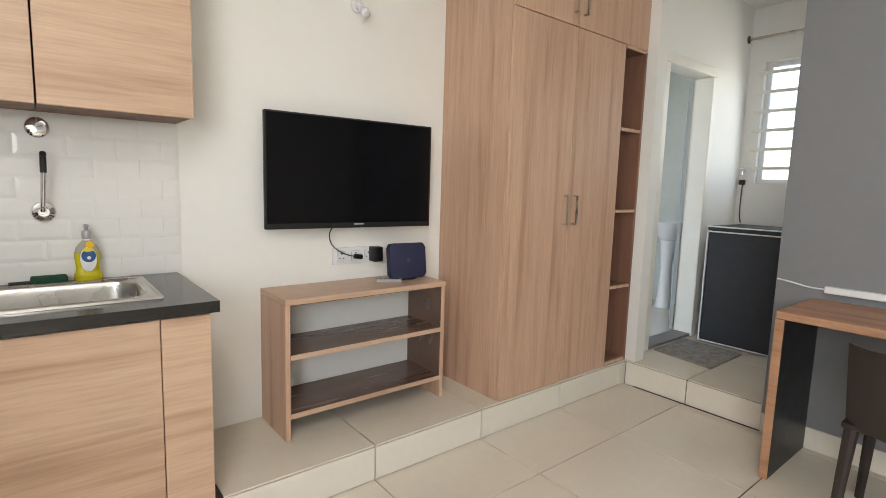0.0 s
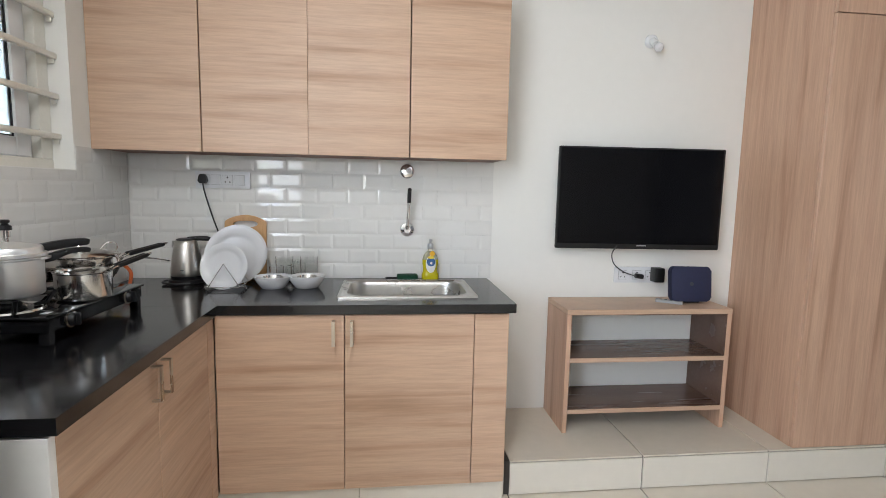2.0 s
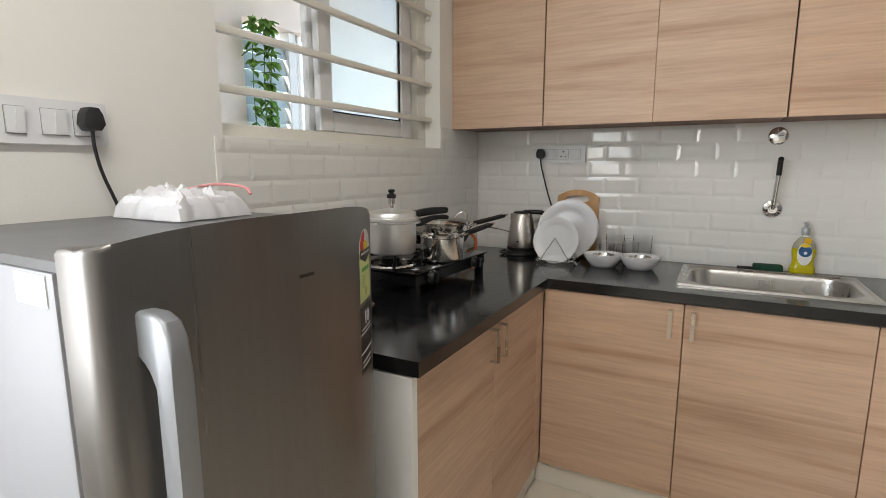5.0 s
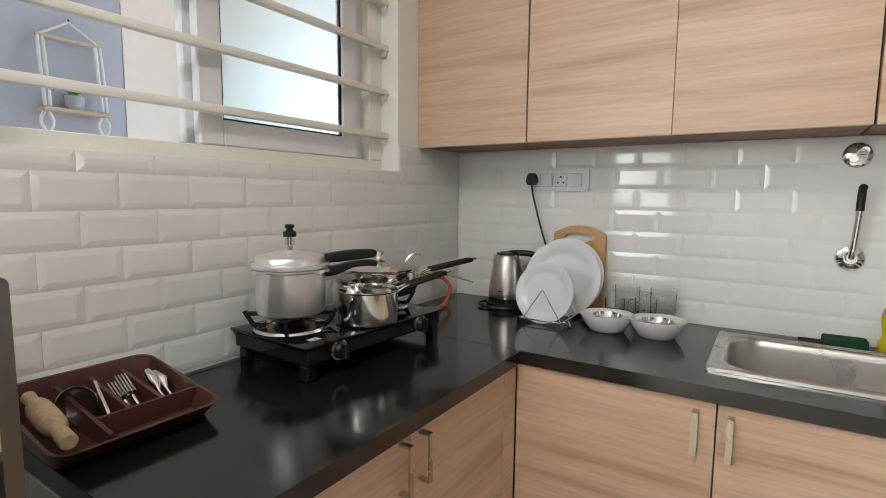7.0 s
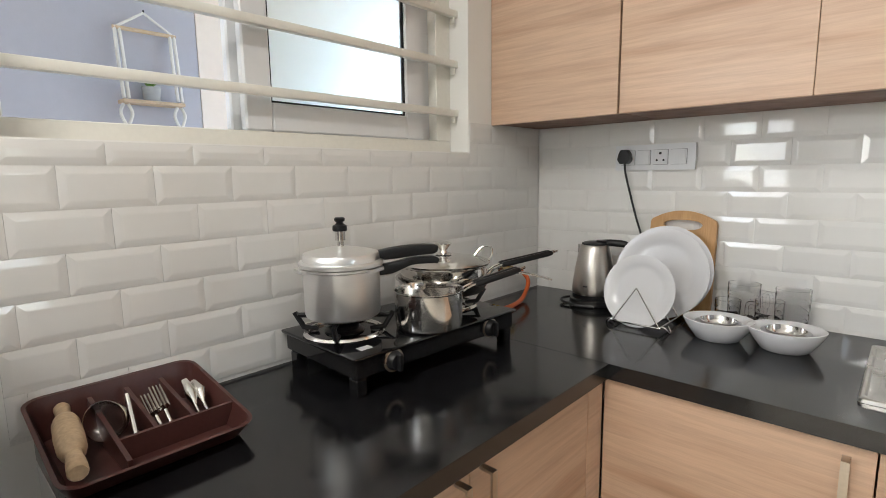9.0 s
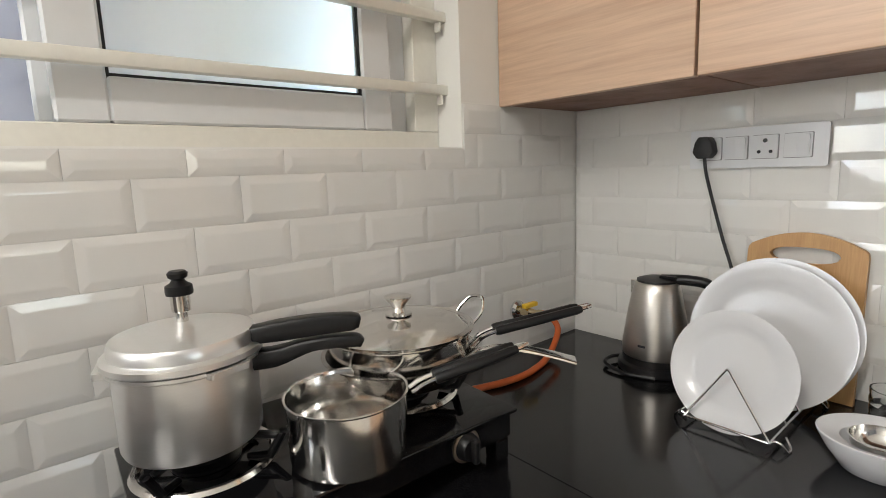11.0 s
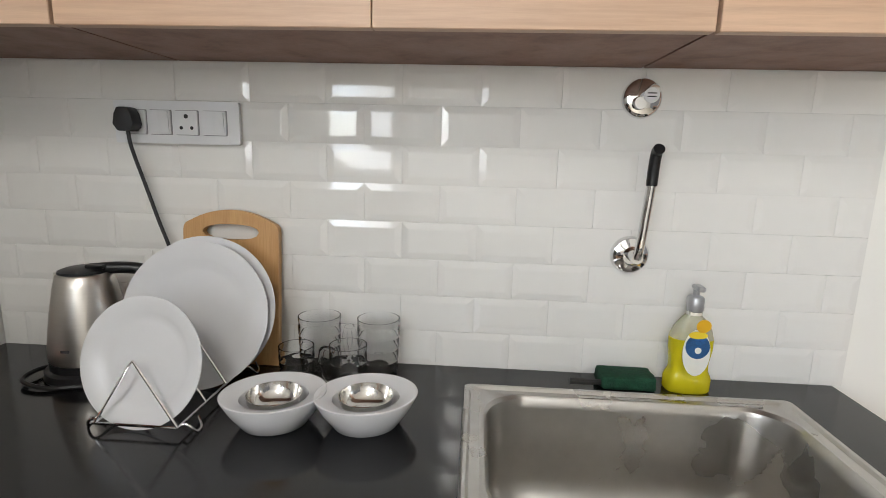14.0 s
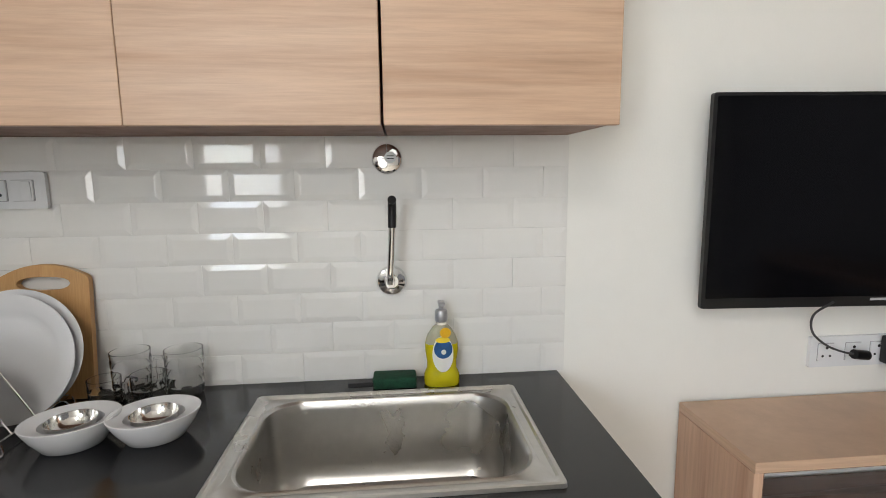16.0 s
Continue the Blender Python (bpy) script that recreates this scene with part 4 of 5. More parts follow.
def tray_wall(a, b, h0, h1, t=0.004):
    a, b = Vector(a), Vector(b)
    n = Vector((b.y - a.y, a.x - b.x, 0)).normalized() * t / 2
    bm = bmesh.new()
    vs = [bm.verts.new(p + s) for p, z in ((a, 0), (b, 0)) for s in (n, -n)] + [bm.verts.new(p + s + Vector((0, 0, z))) for p, z in ((a, h0), (b, h1)) for s in (n, -n)]
    for q in ((0, 2, 3, 1), (4, 5, 7, 6), (0, 4, 6, 2), (1, 3, 7, 5), (0, 1, 5, 4), (2, 6, 7, 3)):
        bm.faces.new([vs[i] for i in q])
    return bm


bm = bmesh.new()
lo = rounded(TX1 - TX0 - 0.05, TY1 - TY0 - 0.03, 0.02, 5, (TX0 + TX1) / 2 - 0.008, (TY0 + TY1) / 2)
hi = rounded(TX1 - TX0, TY1 - TY0, 0.03, 5, (TX0 + TX1) / 2, (TY0 + TY1) / 2)


def hz(x):
    return CT + 0.076 - 0.043 * (x - TX0) / (TX1 - TX0)


inn = rounded(TX1 - TX0 - 0.012, TY1 - TY0 - 0.012, 0.026, 5, (TX0 + TX1) / 2, (TY0 + TY1) / 2)
ilo = rounded(TX1 - TX0 - 0.06, TY1 - TY0 - 0.04, 0.018, 5, (TX0 + TX1) / 2 - 0.008, (TY0 + TY1) / 2)
loops(bm, [[(x, y, CT + 0.001) for x, y in lo], [(x, y, hz(x)) for x, y in hi], [(x, y, hz(x)) for x, y in inn], [(x, y, CT + 0.006) for x, y in ilo]])
part("shell", bm, M_tray, ct)
part("divider", tray_wall((0.205, -1.479, CT + 0.006), (0.205, -1.305, CT + 0.006), 0.037, 0.037, 0.007), M_tray, ct)
for y in (-1.482, -1.426, -1.369):
    x1 = 0.262 if y < -1.474 else 0.203
    part("divider", tray_wall((0.052, y, CT + 0.006), (x1, y, CT + 0.006), 0.060, 0.026 if x1 > 0.25 else 0.036, 0.007), M_tray, ct)
rp = thing("rolling_pin", (0.17, -1.524, CT), "worn pale wooden rolling pin lying in the tray", "rolling pin")
part("barrel", lathe(bmesh.new(), [(0, 0), (0.011, 0.0), (0.013, 0.004), (0.0125, 0.03), (0.0105, 0.052), (0.011, 0.058), (0.0165, 0.064), (0.019, 0.078), (0.020, 0.12), (0.019, 0.168), (0.0165, 0.182), (0.011, 0.189), (0.0095, 0.196), (0.012, 0.236), (0.010, 0.242), (0, 0.243)], seg=28,
                         m=look((0.276, -1.546, CT + 0.058), (0.045, -1.520, CT + 0.064)) @ pose(0, 0, 0, 180)), mat("worn_wood", (0.55, 0.40, 0.25), 0.6, var=0.18, scale=16, bump=0.2), rp)


def ladle(name, label, at, to, r, m):
    """A round cup with a thin rod."""
    s = thing(name, at, label, "ladle")
    part("cup", lathe(bmesh.new(), [(0, 0), (r * 0.6, 0.2 * r), (r * 0.93, 0.6 * r), (r, r), (r * 0.96, r), (r * 0.9, 0.62 * r), (r * 0.56, 0.26 * r), (0, 0.1 * r)], seg=28, m=m), M_polished, s)
    part("rod", tube(bmesh.new(), [Vector(at), Vector(to)], 0.0035, 8), M_polished, s)


ladle("steel_ladle", "polished steel ladle resting in the tray", (0.105, -1.439, 0.962), (0.20, -1.454, 0.915), 0.034, pose(0.105, -1.459, 0.93, 78, 0, 50))


def fork(at, to):
    f = thing("fork", at, "steel table fork standing in the tray", "fork")
    a, b = Vector(at), Vector(to)
    d = (b - a).normalized()
    s = d.cross(Vector((0, 0, 1))).normalized()
    bm = bmesh.new()
    tube(bm, [a, a + (b - a) * 0.55, a + (b - a) * 0.6], [0.004, 0.003, 0.009], 8)
    for k in range(4):
        q = s * (k - 1.5) * 0.0058
        tube(bm, [a + (b - a) * 0.6 + q, b + q], [0.0022, 0.0014], 6)
    part("body", bm, M_polished, f)


fork((0.20, -1.394, 0.895), (0.105, -1.396, 0.963))
fork((0.198, -1.409, 0.895), (0.112, -1.412, 0.955))
for n, (y, z) in enumerate(((-1.344, 0.955), (-1.329, 0.947))):
    s = thing("spoon", (0.13, y, 0.92), "steel table spoon lying in the tray", "spoon")
    part("body", tube(bmesh.new(), [(0.205, y - 0.006, 0.9), (0.15, y - 0.003, 0.925), (0.13, y, 0.938), (0.10, y, z)], [0.003, 0.0028, 0.011, 0.006], 10), M_polished, s)

for ob in [o for o in bpy.data.objects if o.parent is None and o.name.split(".")[0] in ("cutlery_tray", "rolling_pin", "steel_ladle", "fork", "spoon")]:
    ob.location.y -= 0.018
    ob.location.z -= 0.0 if ob.name.startswith("cutlery") else 0.010

# ---- kettle, plates, rack, board ----
kt = thing("electric_kettle", (0.29, -0.10, CT), "brushed steel electric kettle with black base and lid", "kettle")
KC = (0.292, -0.112, CT)
part("base", lathe(bmesh.new(), [(0, 0), (0.078, 0), (0.080, 0.004), (0.078, 0.016), (0.070, 0.02), (0.070, 0.034), (0, 0.034)], KC, 40), M_black, kt)
part("jug", lathe(bmesh.new(), [(0.0685, 0.0345), (0.0705, 0.040), (0.070, 0.06), (0.062, 0.12), (0.051, 0.178), (0.046, 0.196), (0.043, 0.199), (0, 0.199)], KC, 48), mat("kettle_steel", (0.66, 0.63, 0.59), 0.34, 1.0, var=0.04, scale=6, stretch=(1, 1, 40)), kt)
ld = part("lid", lathe(bmesh.new(), [(0.0425, 0.1995), (0.042, 0.204), (0.03, 0.208), (0, 0.209)], KC, 36), M_black, kt)
part("tab", B(0.30, -0.122, CT + 0.207, 0.335, -0.102, CT + 0.214, 0.002), M_black, ld)
part("spout", prism(bmesh.new(), [(-0.012, 0.004), (0.012, 0.004), (0.003, -0.014), (-0.003, -0.014)], 0.03, pose(0.2455, -0.112, CT + 0.165, 0, 0, -90)), M_polished, kt)
part("handle", tube(bmesh.new(), curve_pts([(0.300, -0.108, CT + 0.203), (0.350, -0.095, CT + 0.206), (0.390, -0.082, CT + 0.199), (0.409, -0.077, CT + 0.168), (0.405, -0.078, CT + 0.11), (0.386, -0.085, CT + 0.072), (0.352, -0.098, CT + 0.058)], 30), 0.0115, 12), M_black, kt)
part("logo", prism(bmesh.new(), rounded(0.016, 0.005, 0.001, 2), 0.0006, pose(0.296, -0.1815, CT + 0.066, 84, 0, 4)), M_gasket, kt)
part("cable_loop", tube(bmesh.new(), curve_pts([(0.33, -0.185, 0.884), (0.27, -0.205, 0.886), (0.215, -0.19, 0.89), (0.205, -0.15, 0.892), (0.225, -0.11, 0.89)], 30), 0.0045, 8), M_black, kt)

bo = thing("cutting_board", (0.54, -0.04, CT), "bamboo cutting board with a slotted grip leaning on the tiles", "cutting board")
pts = [(-0.098, 0.0), (0.098, 0.0), (0.098, 0.272), (0.0965, 0.281), (0.092, 0.287)] + [(0.012 * k, 0.314 - 0.025 * (0.012 * k / 0.088) ** 2) for k in range(7, 0, -1)] + [(0.0, 0.314)]
pts += [(-x, y) for x, y in reversed(pts[2:-1])]
BM = pose(0.540, -0.036, CT + 0.001, 85, 0, 0)
bm = bmesh.new()
slot = [(0.058 * math.copysign(abs(math.cos(radians(a))) ** 0.7, math.cos(radians(a))), 0.270 + 0.0155 * math.sin(radians(a))) for a in range(0, 360, 15)]


def plate_hole(bm, outer, hole, depth, m):
    """A plate with one hole, bridged along matching directions."""
    c = Vector((sum(x for x, y in hole) / len(hole), sum(y for x, y in hole) / len(hole)))
    n = 48

    def along(poly, ang):
        d = Vector((math.cos(ang), math.sin(ang)))
        best = None
        for (ax, ay), (bx, by) in zip(poly, poly[1:] + poly[:1]):
            ex, ey = bx - ax, by - ay
            den = d.x * ey - d.y * ex
            if abs(den) < 1e-12:
                continue
            t = ((ax - c.x) * ey - (ay - c.y) * ex) / den
            u = ((ax - c.x) * d.y - (ay - c.y) * d.x) / den
            if t > 0 and -1e-9 <= u <= 1 + 1e-9 and (best is None or t > best):
                best = t
        return c + d * best

    angs = sorted([2 * math.pi * i / n for i in range(n)] + [math.atan2(y - c.y, x - c.x) % (2 * math.pi) for x, y in outer])
    o = [along(outer, a) for a in angs]
    h = [along(hole, a) for a in angs]
    lay = [[bm.verts.new(m @ Vector((p.x, p.y, z))) for p in q] for q in (o, h) for z in (0, depth)]
    k = len(angs)
    for i in range(k):
        j = (i + 1) % k
        bm.faces.new((lay[0][i], lay[0][j], lay[2][j], lay[2][i]))
        bm.faces.new((lay[1][i], lay[1][j], lay[3][j], lay[3][i]))
        bm.faces.new((lay[0][i], lay[0][j], lay[1][j], lay[1][i]))
        bm.faces.new((lay[2][i], lay[2][j], lay[3][j], lay[3][i]))
    bmesh.ops.remove_doubles(bm, verts=bm.verts, dist=1e-6)
    return bm


part("board", plate_hole(bm, pts, slot, 0.016, BM), mat("bamboo", (0.60, 0.36, 0.155), 0.45, dark=(0.46, 0.25, 0.095), scale=1.0, stretch=(40, 4, 3), fine=0.4), bo)

M_china = mat("white_china", (0.70, 0.70, 0.715), 0.2, var=0.01, scale=6, rough_var=0.03, coat=0.15)


def plate(label, c, r, rx, rz):
    p = thing("dinner_plate" if r > 0.12 else "side_plate", c, label, "plate", "plates in the rack")
    part("dish", lathe(bmesh.new(), [(0, 0), (r * 0.55, 0), (r * 0.66, 0.003), (r * 0.78, 0.009), (r * 0.97, 0.0135), (r, 0.015), (r, 0.0165), (r * 0.985, 0.0165), (r * 0.90, 0.0145), (r * 0.80, 0.0120), (r * 0.74, 0.0092), (r * 0.68, 0.0062), (r * 0.60, 0.0045), (0, 0.004)], seg=64, m=pose(*c, rx, 0, rz)), M_china, p)


plate("large white china plate standing in the rack", (0.520, -0.098, 1.013), 0.138, 76, 2)
plate("large white china plate standing in the rack", (0.516, -0.120, 1.008), 0.137, 76, 2)
plate("small white china plate standing in the rack", (0.511, -0.268, 0.978), 0.104, 74, -4)

dr = thing("plate_rack", (0.515, -0.19, CT), "thin chrome wire plate rack on the worktop", "plate rack")
A0, A1, YF, YB, RZ = 0.452, 0.585, -0.318, -0.055, CT + 0.014
for x in (A0, A1):
    part("rail", tube(bmesh.new(), [(x, YF, RZ), (x, YB, RZ)], 0.0022, 8), M_chrome, dr)
for y in (YF, YB):
    part("cross_rod", tube(bmesh.new(), [(A0, y, RZ), (A1, y, RZ)], 0.0022, 8), M_chrome, dr)
for y in (-0.318, -0.235, -0.165, -0.09):
    part("divider", tube(bmesh.new(), [(A0, y, RZ), (0.513, y + 0.010, RZ + 0.098), (0.515, y + 0.0105, RZ + 0.100), (0.518, y + 0.010, RZ + 0.098), (A1, y, RZ)], 0.0022, 8), M_chrome, dr)
for y in (-0.29, -0.075):
    for x, s in ((A0, -1), (A1, 1)):
        part("leg", tube(bmesh.new(), curve_pts([(x, y - 0.02, RZ), (x + s * 0.012, y - 0.02, RZ + 0.002), (x + s * 0.022, y - 0.015, CT + 0.003), (x + s * 0.022, y + 0.0, CT + 0.003), (x + s * 0.012, y + 0.01, RZ)], 16), 0.0022, 8), M_chrome, dr)

M_cup = mat("clear_tumbler_glass", (1.0, 1.0, 1.0), 0.03, transmission=1.0, var=0.0, ior=1.26, rough_var=0.01)


def mug(c, r, h, handle=0.0):
    g = thing("glass_mug", c, "clear moulded glass mug with grooved sides", "mug", "glass mugs by the tiles")
    prof = [(0, 0.0), (r * 0.82, 0.0), (r * 0.88, 0.004)]
    for k in range(4):
        z0 = 0.008 + (h - 0.02) * k / 4
        z1 = 0.008 + (h - 0.02) * (k + 1) / 4
        q = r * (0.9 + 0.1 * (k + 1) / 4)
        prof += [(q * 0.965, z0), (q, z0 + 0.004), (q, z1 - 0.004), (q * 0.965, z1)]
    prof += [(r, h - 0.006), (r, h), (r - 0.0025, h), (r - 0.0035, h * 0.4), (r * 0.8, 0.012), (0, 0.011)]
    part("cup", lathe(bmesh.new(), prof, c, 32), M_cup, g)
    if handle is not None:
        d = Vector((math.cos(radians(handle)), math.sin(radians(handle)), 0))
        c = Vector(c)
        part("handle", tube(bmesh.new(), curve_pts([c + d * r * 0.97 + Vector((0, 0, h * 0.82)), c + d * (r + 0.022) + Vector((0, 0, h * 0.8)), c + d * (r + 0.026) + Vector((0, 0, h * 0.5)), c + d * (r + 0.014) + Vector((0, 0, h * 0.22)), c + d * r * 0.93 + Vector((0, 0, h * 0.17))], 24), 0.005, 10), M_cup, g)


mug((0.727, -0.058, CT), 0.042, 0.116, 5)
mug((0.845, -0.058, CT), 0.042, 0.116, 178)
mug((0.703, -0.125, CT), 0.033, 0.078, None)
mug((0.808, -0.152, CT), 0.034, 0.096, 160)


def bowl_pair(c, turn):
    b = thing("serving_bowl", c, "white china bowl holding a small steel bowl", "bowl", "white bowls on the worktop")
    m = Matrix.Translation(c) @ pose(0, 0, 0, 0, 0, turn) @ Matrix.Diagonal((1.08, 0.94, 1, 1))
    part("dish", lathe(bmesh.new(), [(0, 0), (0.042, 0.0), (0.048, 0.003), (0.066, 0.03), (0.077, 0.052), (0.0775, 0.055), (0.0755, 0.056), (0.062, 0.0525), (0.050, 0.047), (0.044, 0.03), (0.038, 0.0225), (0, 0.021)], seg=48, m=m), M_china, b)
    k = (c[0], c[1], c[2] + 0.0215)
    s = thing("steel_bowl", k, "small polished steel bowl inside a white dish", "bowl", "steel bowls on the worktop")
    part("cup", lathe(bmesh.new(), [(0, 0.0), (0.026, 0.0), (0.036, 0.006), (0.042, 0.02), (0.0435, 0.03), (0.0445, 0.0305), (0.043, 0.031), (0.041, 0.02), (0.035, 0.008), (0.025, 0.002), (0, 0.0015)], k, 40), M_polished, s)


bowl_pair((0.715, -0.262, CT), 20)
bowl_pair((0.862, -0.250, CT), 20)

# ---- washing-up things ----
bt = thing("dish_soap_bottle", (1.445, -0.05, CT), "yellow dish soap bottle with a silver pump cap", "bottle")
M_soap = mat("yellow_soap", (0.86, 0.76, 0.02), 0.12, transmission=0.45, var=0.04, scale=8, ior=1.36)
BW = [(0.040, 0.0), (0.043, 0.004), (0.043, 0.026), (0.040, 0.034), (0.036, 0.042), (0.036, 0.060), (0.040, 0.085), (0.040, 0.105), (0.034, 0.125), (0.022, 0.142), (0.0135, 0.150), (0.0135, 0.158)]


def bottle_loop(w, z):
    return [(1.445 + w * math.copysign(abs(math.cos(a)) ** 0.75, math.cos(a)), -0.052 + max(0.6 * w, 0.0125) * math.copysign(abs(math.sin(a)) ** 0.75, math.sin(a)), CT + z) for a in (2 * math.pi * (i + 0.5) / 36 for i in range(36))]


part("bottle", loops(bmesh.new(), [bottle_loop(w, z) for w, z in BW[:8]]), M_soap, bt)
part("shoulder", loops(bmesh.new(), [bottle_loop(w, z) for w, z in [(0.0398, 0.1055)] + BW[8:]]), mat("clear_bottle_plastic", (0.93, 0.93, 0.80), 0.12, transmission=0.7, ior=1.2, var=0.01), bt, "clear plastic shoulder")
part("neck_window", lathe(bmesh.new(), [(0.0142, 0.151), (0.0142, 0.157), (0.012, 0.157)], (1.445, -0.052, CT), 24), M_cream, bt)
cp = part("cap", lathe(bmesh.new(), [(0.0145, 0.1585), (0.0155, 0.160), (0.0155, 0.182), (0.013, 0.186), (0.006, 0.188), (0.006, 0.198), (0, 0.198)], (1.445, -0.052, CT), 28), mat("silver_cap", (0.45, 0.46, 0.48), 0.3, 0.5), bt, "silver pump cap")
part("nozzle", B(1.437, -0.075, CT + 0.1985, 1.453, -0.045, CT + 0.209, 0.003), bpy.data.materials["silver_cap"], cp)
lm = pose(1.446, -0.0785, CT + 0.084, 86, 0, 0)


def oval(w, h, cx=0.0, cy=0.0):
    return [(cx + w / 2 * math.cos(2 * math.pi * i / 32), cy + h / 2 * math.sin(2 * math.pi * i / 32)) for i in range(32)]


lb = part("label", prism(bmesh.new(), oval(0.050, 0.088), 0.0012, lm), mat("white_label", (0.78, 0.78, 0.72), 0.4), bt, "printed oval label")
part("blue_print", prism(bmesh.new(), oval(0.044, 0.046, 0.001, 0.012), 0.0008, lm @ pose(0, 0, 0.0013)), mat("blue_print", (0.02, 0.11, 0.30), 0.4, var=0.3, scale=40), lb)
part("yellow_print", prism(bmesh.new(), oval(0.034, 0.014, 0.0, 0.034), 0.0006, lm @ pose(0, 0, 0.0022)), mat("yellow_print", (0.80, 0.60, 0.03), 0.4), lb)
part("white_print", prism(bmesh.new(), oval(0.012, 0.012, 0.002, 0.005), 0.0005, lm @ pose(0, 0, 0.0022)), bpy.data.materials["white_label"], lb)
part("badge", prism(bmesh.new(), oval(0.026, 0.026, 0.006, 0.054), 0.001, lm @ pose(0, 0, -0.001, 10)), mat("orange_yellow_badge", (0.80, 0.45, 0.02), 0.4), bt, "orange-yellow round sticker")
sg = thing("sponge", (1.33, -0.066, CT), "dark green scouring sponge behind the sink", "sponge")
bm = B(1.278, -0.079, CT + 0.0005, 1.382, -0.020, CT + 0.028, 0.006, 2)
bmesh.ops.subdivide_edges(bm, edges=bm.edges, cuts=2, use_grid_fill=True)
for v in bm.verts:
    v.co += 0.0025 * noise.noise_vector(v.co * 60)
    v.co.z = max(v.co.z, CT + 0.0004)
part("pad", bm, mat("green_scourer", (0.012, 0.075, 0.038), 0.9, var=0.3, scale=60, bump=0.8, bump_scale=200), sg)
part("brush_handle", tube(bmesh.new(), [(1.279, -0.07, CT + 0.012), (1.22, -0.072, CT + 0.012)], 0.006, 10), M_black, sg)

# ---- refrigerator stickers and bag ----

def on_door(z0, z1, y0, y1, lift, n=8):
    """A thin skin on the bowed door."""
    bm = bmesh.new()
    cols = []
    for i in range(n + 1):
        y = y0 + (y1 - y0) * i / n
        ends = [z(y) if callable(z) else z for z in (z0, z1)]
        cols.append([bm.verts.new((bow(y) + d, y, z)) for d in (0.0002, lift) for z in ends])
    for a, b in zip(cols, cols[1:]):
        bm.faces.new((a[2], b[2], b[3], a[3]))
        bm.faces.new((a[0], b[0], b[2], a[2]))
        bm.faces.new((a[1], b[1], b[3], a[3]))
    return bm


LY0, LY1 = FY1 - 0.088, FY1 - 0.018
LM, LW = (LY0 + LY1) / 2, (LY1 - LY0) / 2


def dome(r, base, rise):
    return lambda y: base + rise * math.sqrt(max(0.0, 1 - ((y - LM) / r) ** 2))


es = part("energy_label", on_door(1.064, 1.154, LY0, LY1, 0.0008), mat("pale_green_label", (0.60, 0.68, 0.28), 0.45, var=0.05, scale=30), fr, "pale green energy label")
part("label_head", on_door(1.1542, dome(LW, 1.1544, 0.040), LY0, LY1, 0.0008, 16), mat("white_sticker", (0.75, 0.75, 0.75), 0.4), es)
part("red_wedge", on_door(1.158, dome(LW * 0.86, 1.159, 0.034), LM - LW * 0.84, LM - LW * 0.12, 0.0012, 12), mat("red_print", (0.62, 0.03, 0.02), 0.4), es)
part("yellow_wedge", on_door(1.158, dome(LW * 0.5, 1.159, 0.015), LM - LW * 0.3, LM + LW * 0.5, 0.0016, 12), bpy.data.materials["yellow_print"], es)
part("black_band", on_door(1.146, 1.1575, LY0 + 0.003, LY1 - 0.003, 0.0016), M_black, es)
part("black_chevron", on_door(lambda y: 1.1458 - 0.012 * max(0.0, 1 - abs(y - LM) / (LW * 0.9)), 1.1459, LY0 + 0.003, LY1 - 0.003, 0.0016), M_black, es)
part("white_bar", on_door(1.15, 1.154, LY0 + 0.007, LY1 - 0.007, 0.0020), M_switch, es)
part("green_bar", on_door(1.119, 1.126, LY0 + 0.012, LY1 - 0.010, 0.0012), mat("green_print", (0.10, 0.36, 0.06), 0.5), es)
for k in range(5):
    part("print_bar", on_door(1.11 - 0.005 * k, 1.112 - 0.005 * k, LY0 + 0.012, LM - 0.002 - 0.002 * (k % 2), 0.0012), mat("olive_print", (0.36, 0.42, 0.16), 0.5) if k == 0 else bpy.data.materials["olive_print"], es)
part("badge", on_door(1.074, 1.088, LM - 0.005, LM + 0.005, 0.0012), bpy.data.materials["olive_print"], es)
bs = part("warranty_label", on_door(0.931, 1.055, LY0, LY1, 0.0008), M_black, fr, "black warranty sticker")
for z in (1.004, 0.968):
    part("silver_line", on_door(z, z + 0.003, LY0, LY1, 0.0012), M_switch, bs)
for z in (1.012, 0.951, 0.941):
    part("print_bar", on_door(z, z + 0.003, LY0 + 0.006, LY1 - 0.006, 0.0012), M_switch, bs)
tc = bpy.data.curves.new("ten", "FONT")
tc.body, tc.size, tc.extrude, tc.align_x = "10", 0.034, 0.0006, "CENTER"
tob = bpy.data.objects.new("ten", tc)
scene.collection.objects.link(tob)
bpy.context.view_layer.update()
tm = bpy.data.meshes.new_from_object(tob)
bpy.data.objects.remove(tob)
tm.materials.append(M_switch)
ym = (LY0 + LY1) / 2
slope = math.degrees(math.atan2(bow(LY1) - bow(LY0), LY1 - LY0))
no = new("number", tm)
no.parent = bs
no.matrix_basis = pose(bow(ym) + 0.0022, ym, 1.022, 90, 0, 90 - slope)
part("rating_label", B(0.435, FY0 + 0.0025, 1.153, 0.503, FY0 + 0.0038, 1.189), bpy.data.materials["white_sticker"], fr, "white paper rating label")
part("logo", on_door(1.150, 1.155, FY0 + 0.255, FY0 + 0.285, 0.0012), mat("dark_badge", (0.06, 0.055, 0.05), 0.3, 0.5), fr)

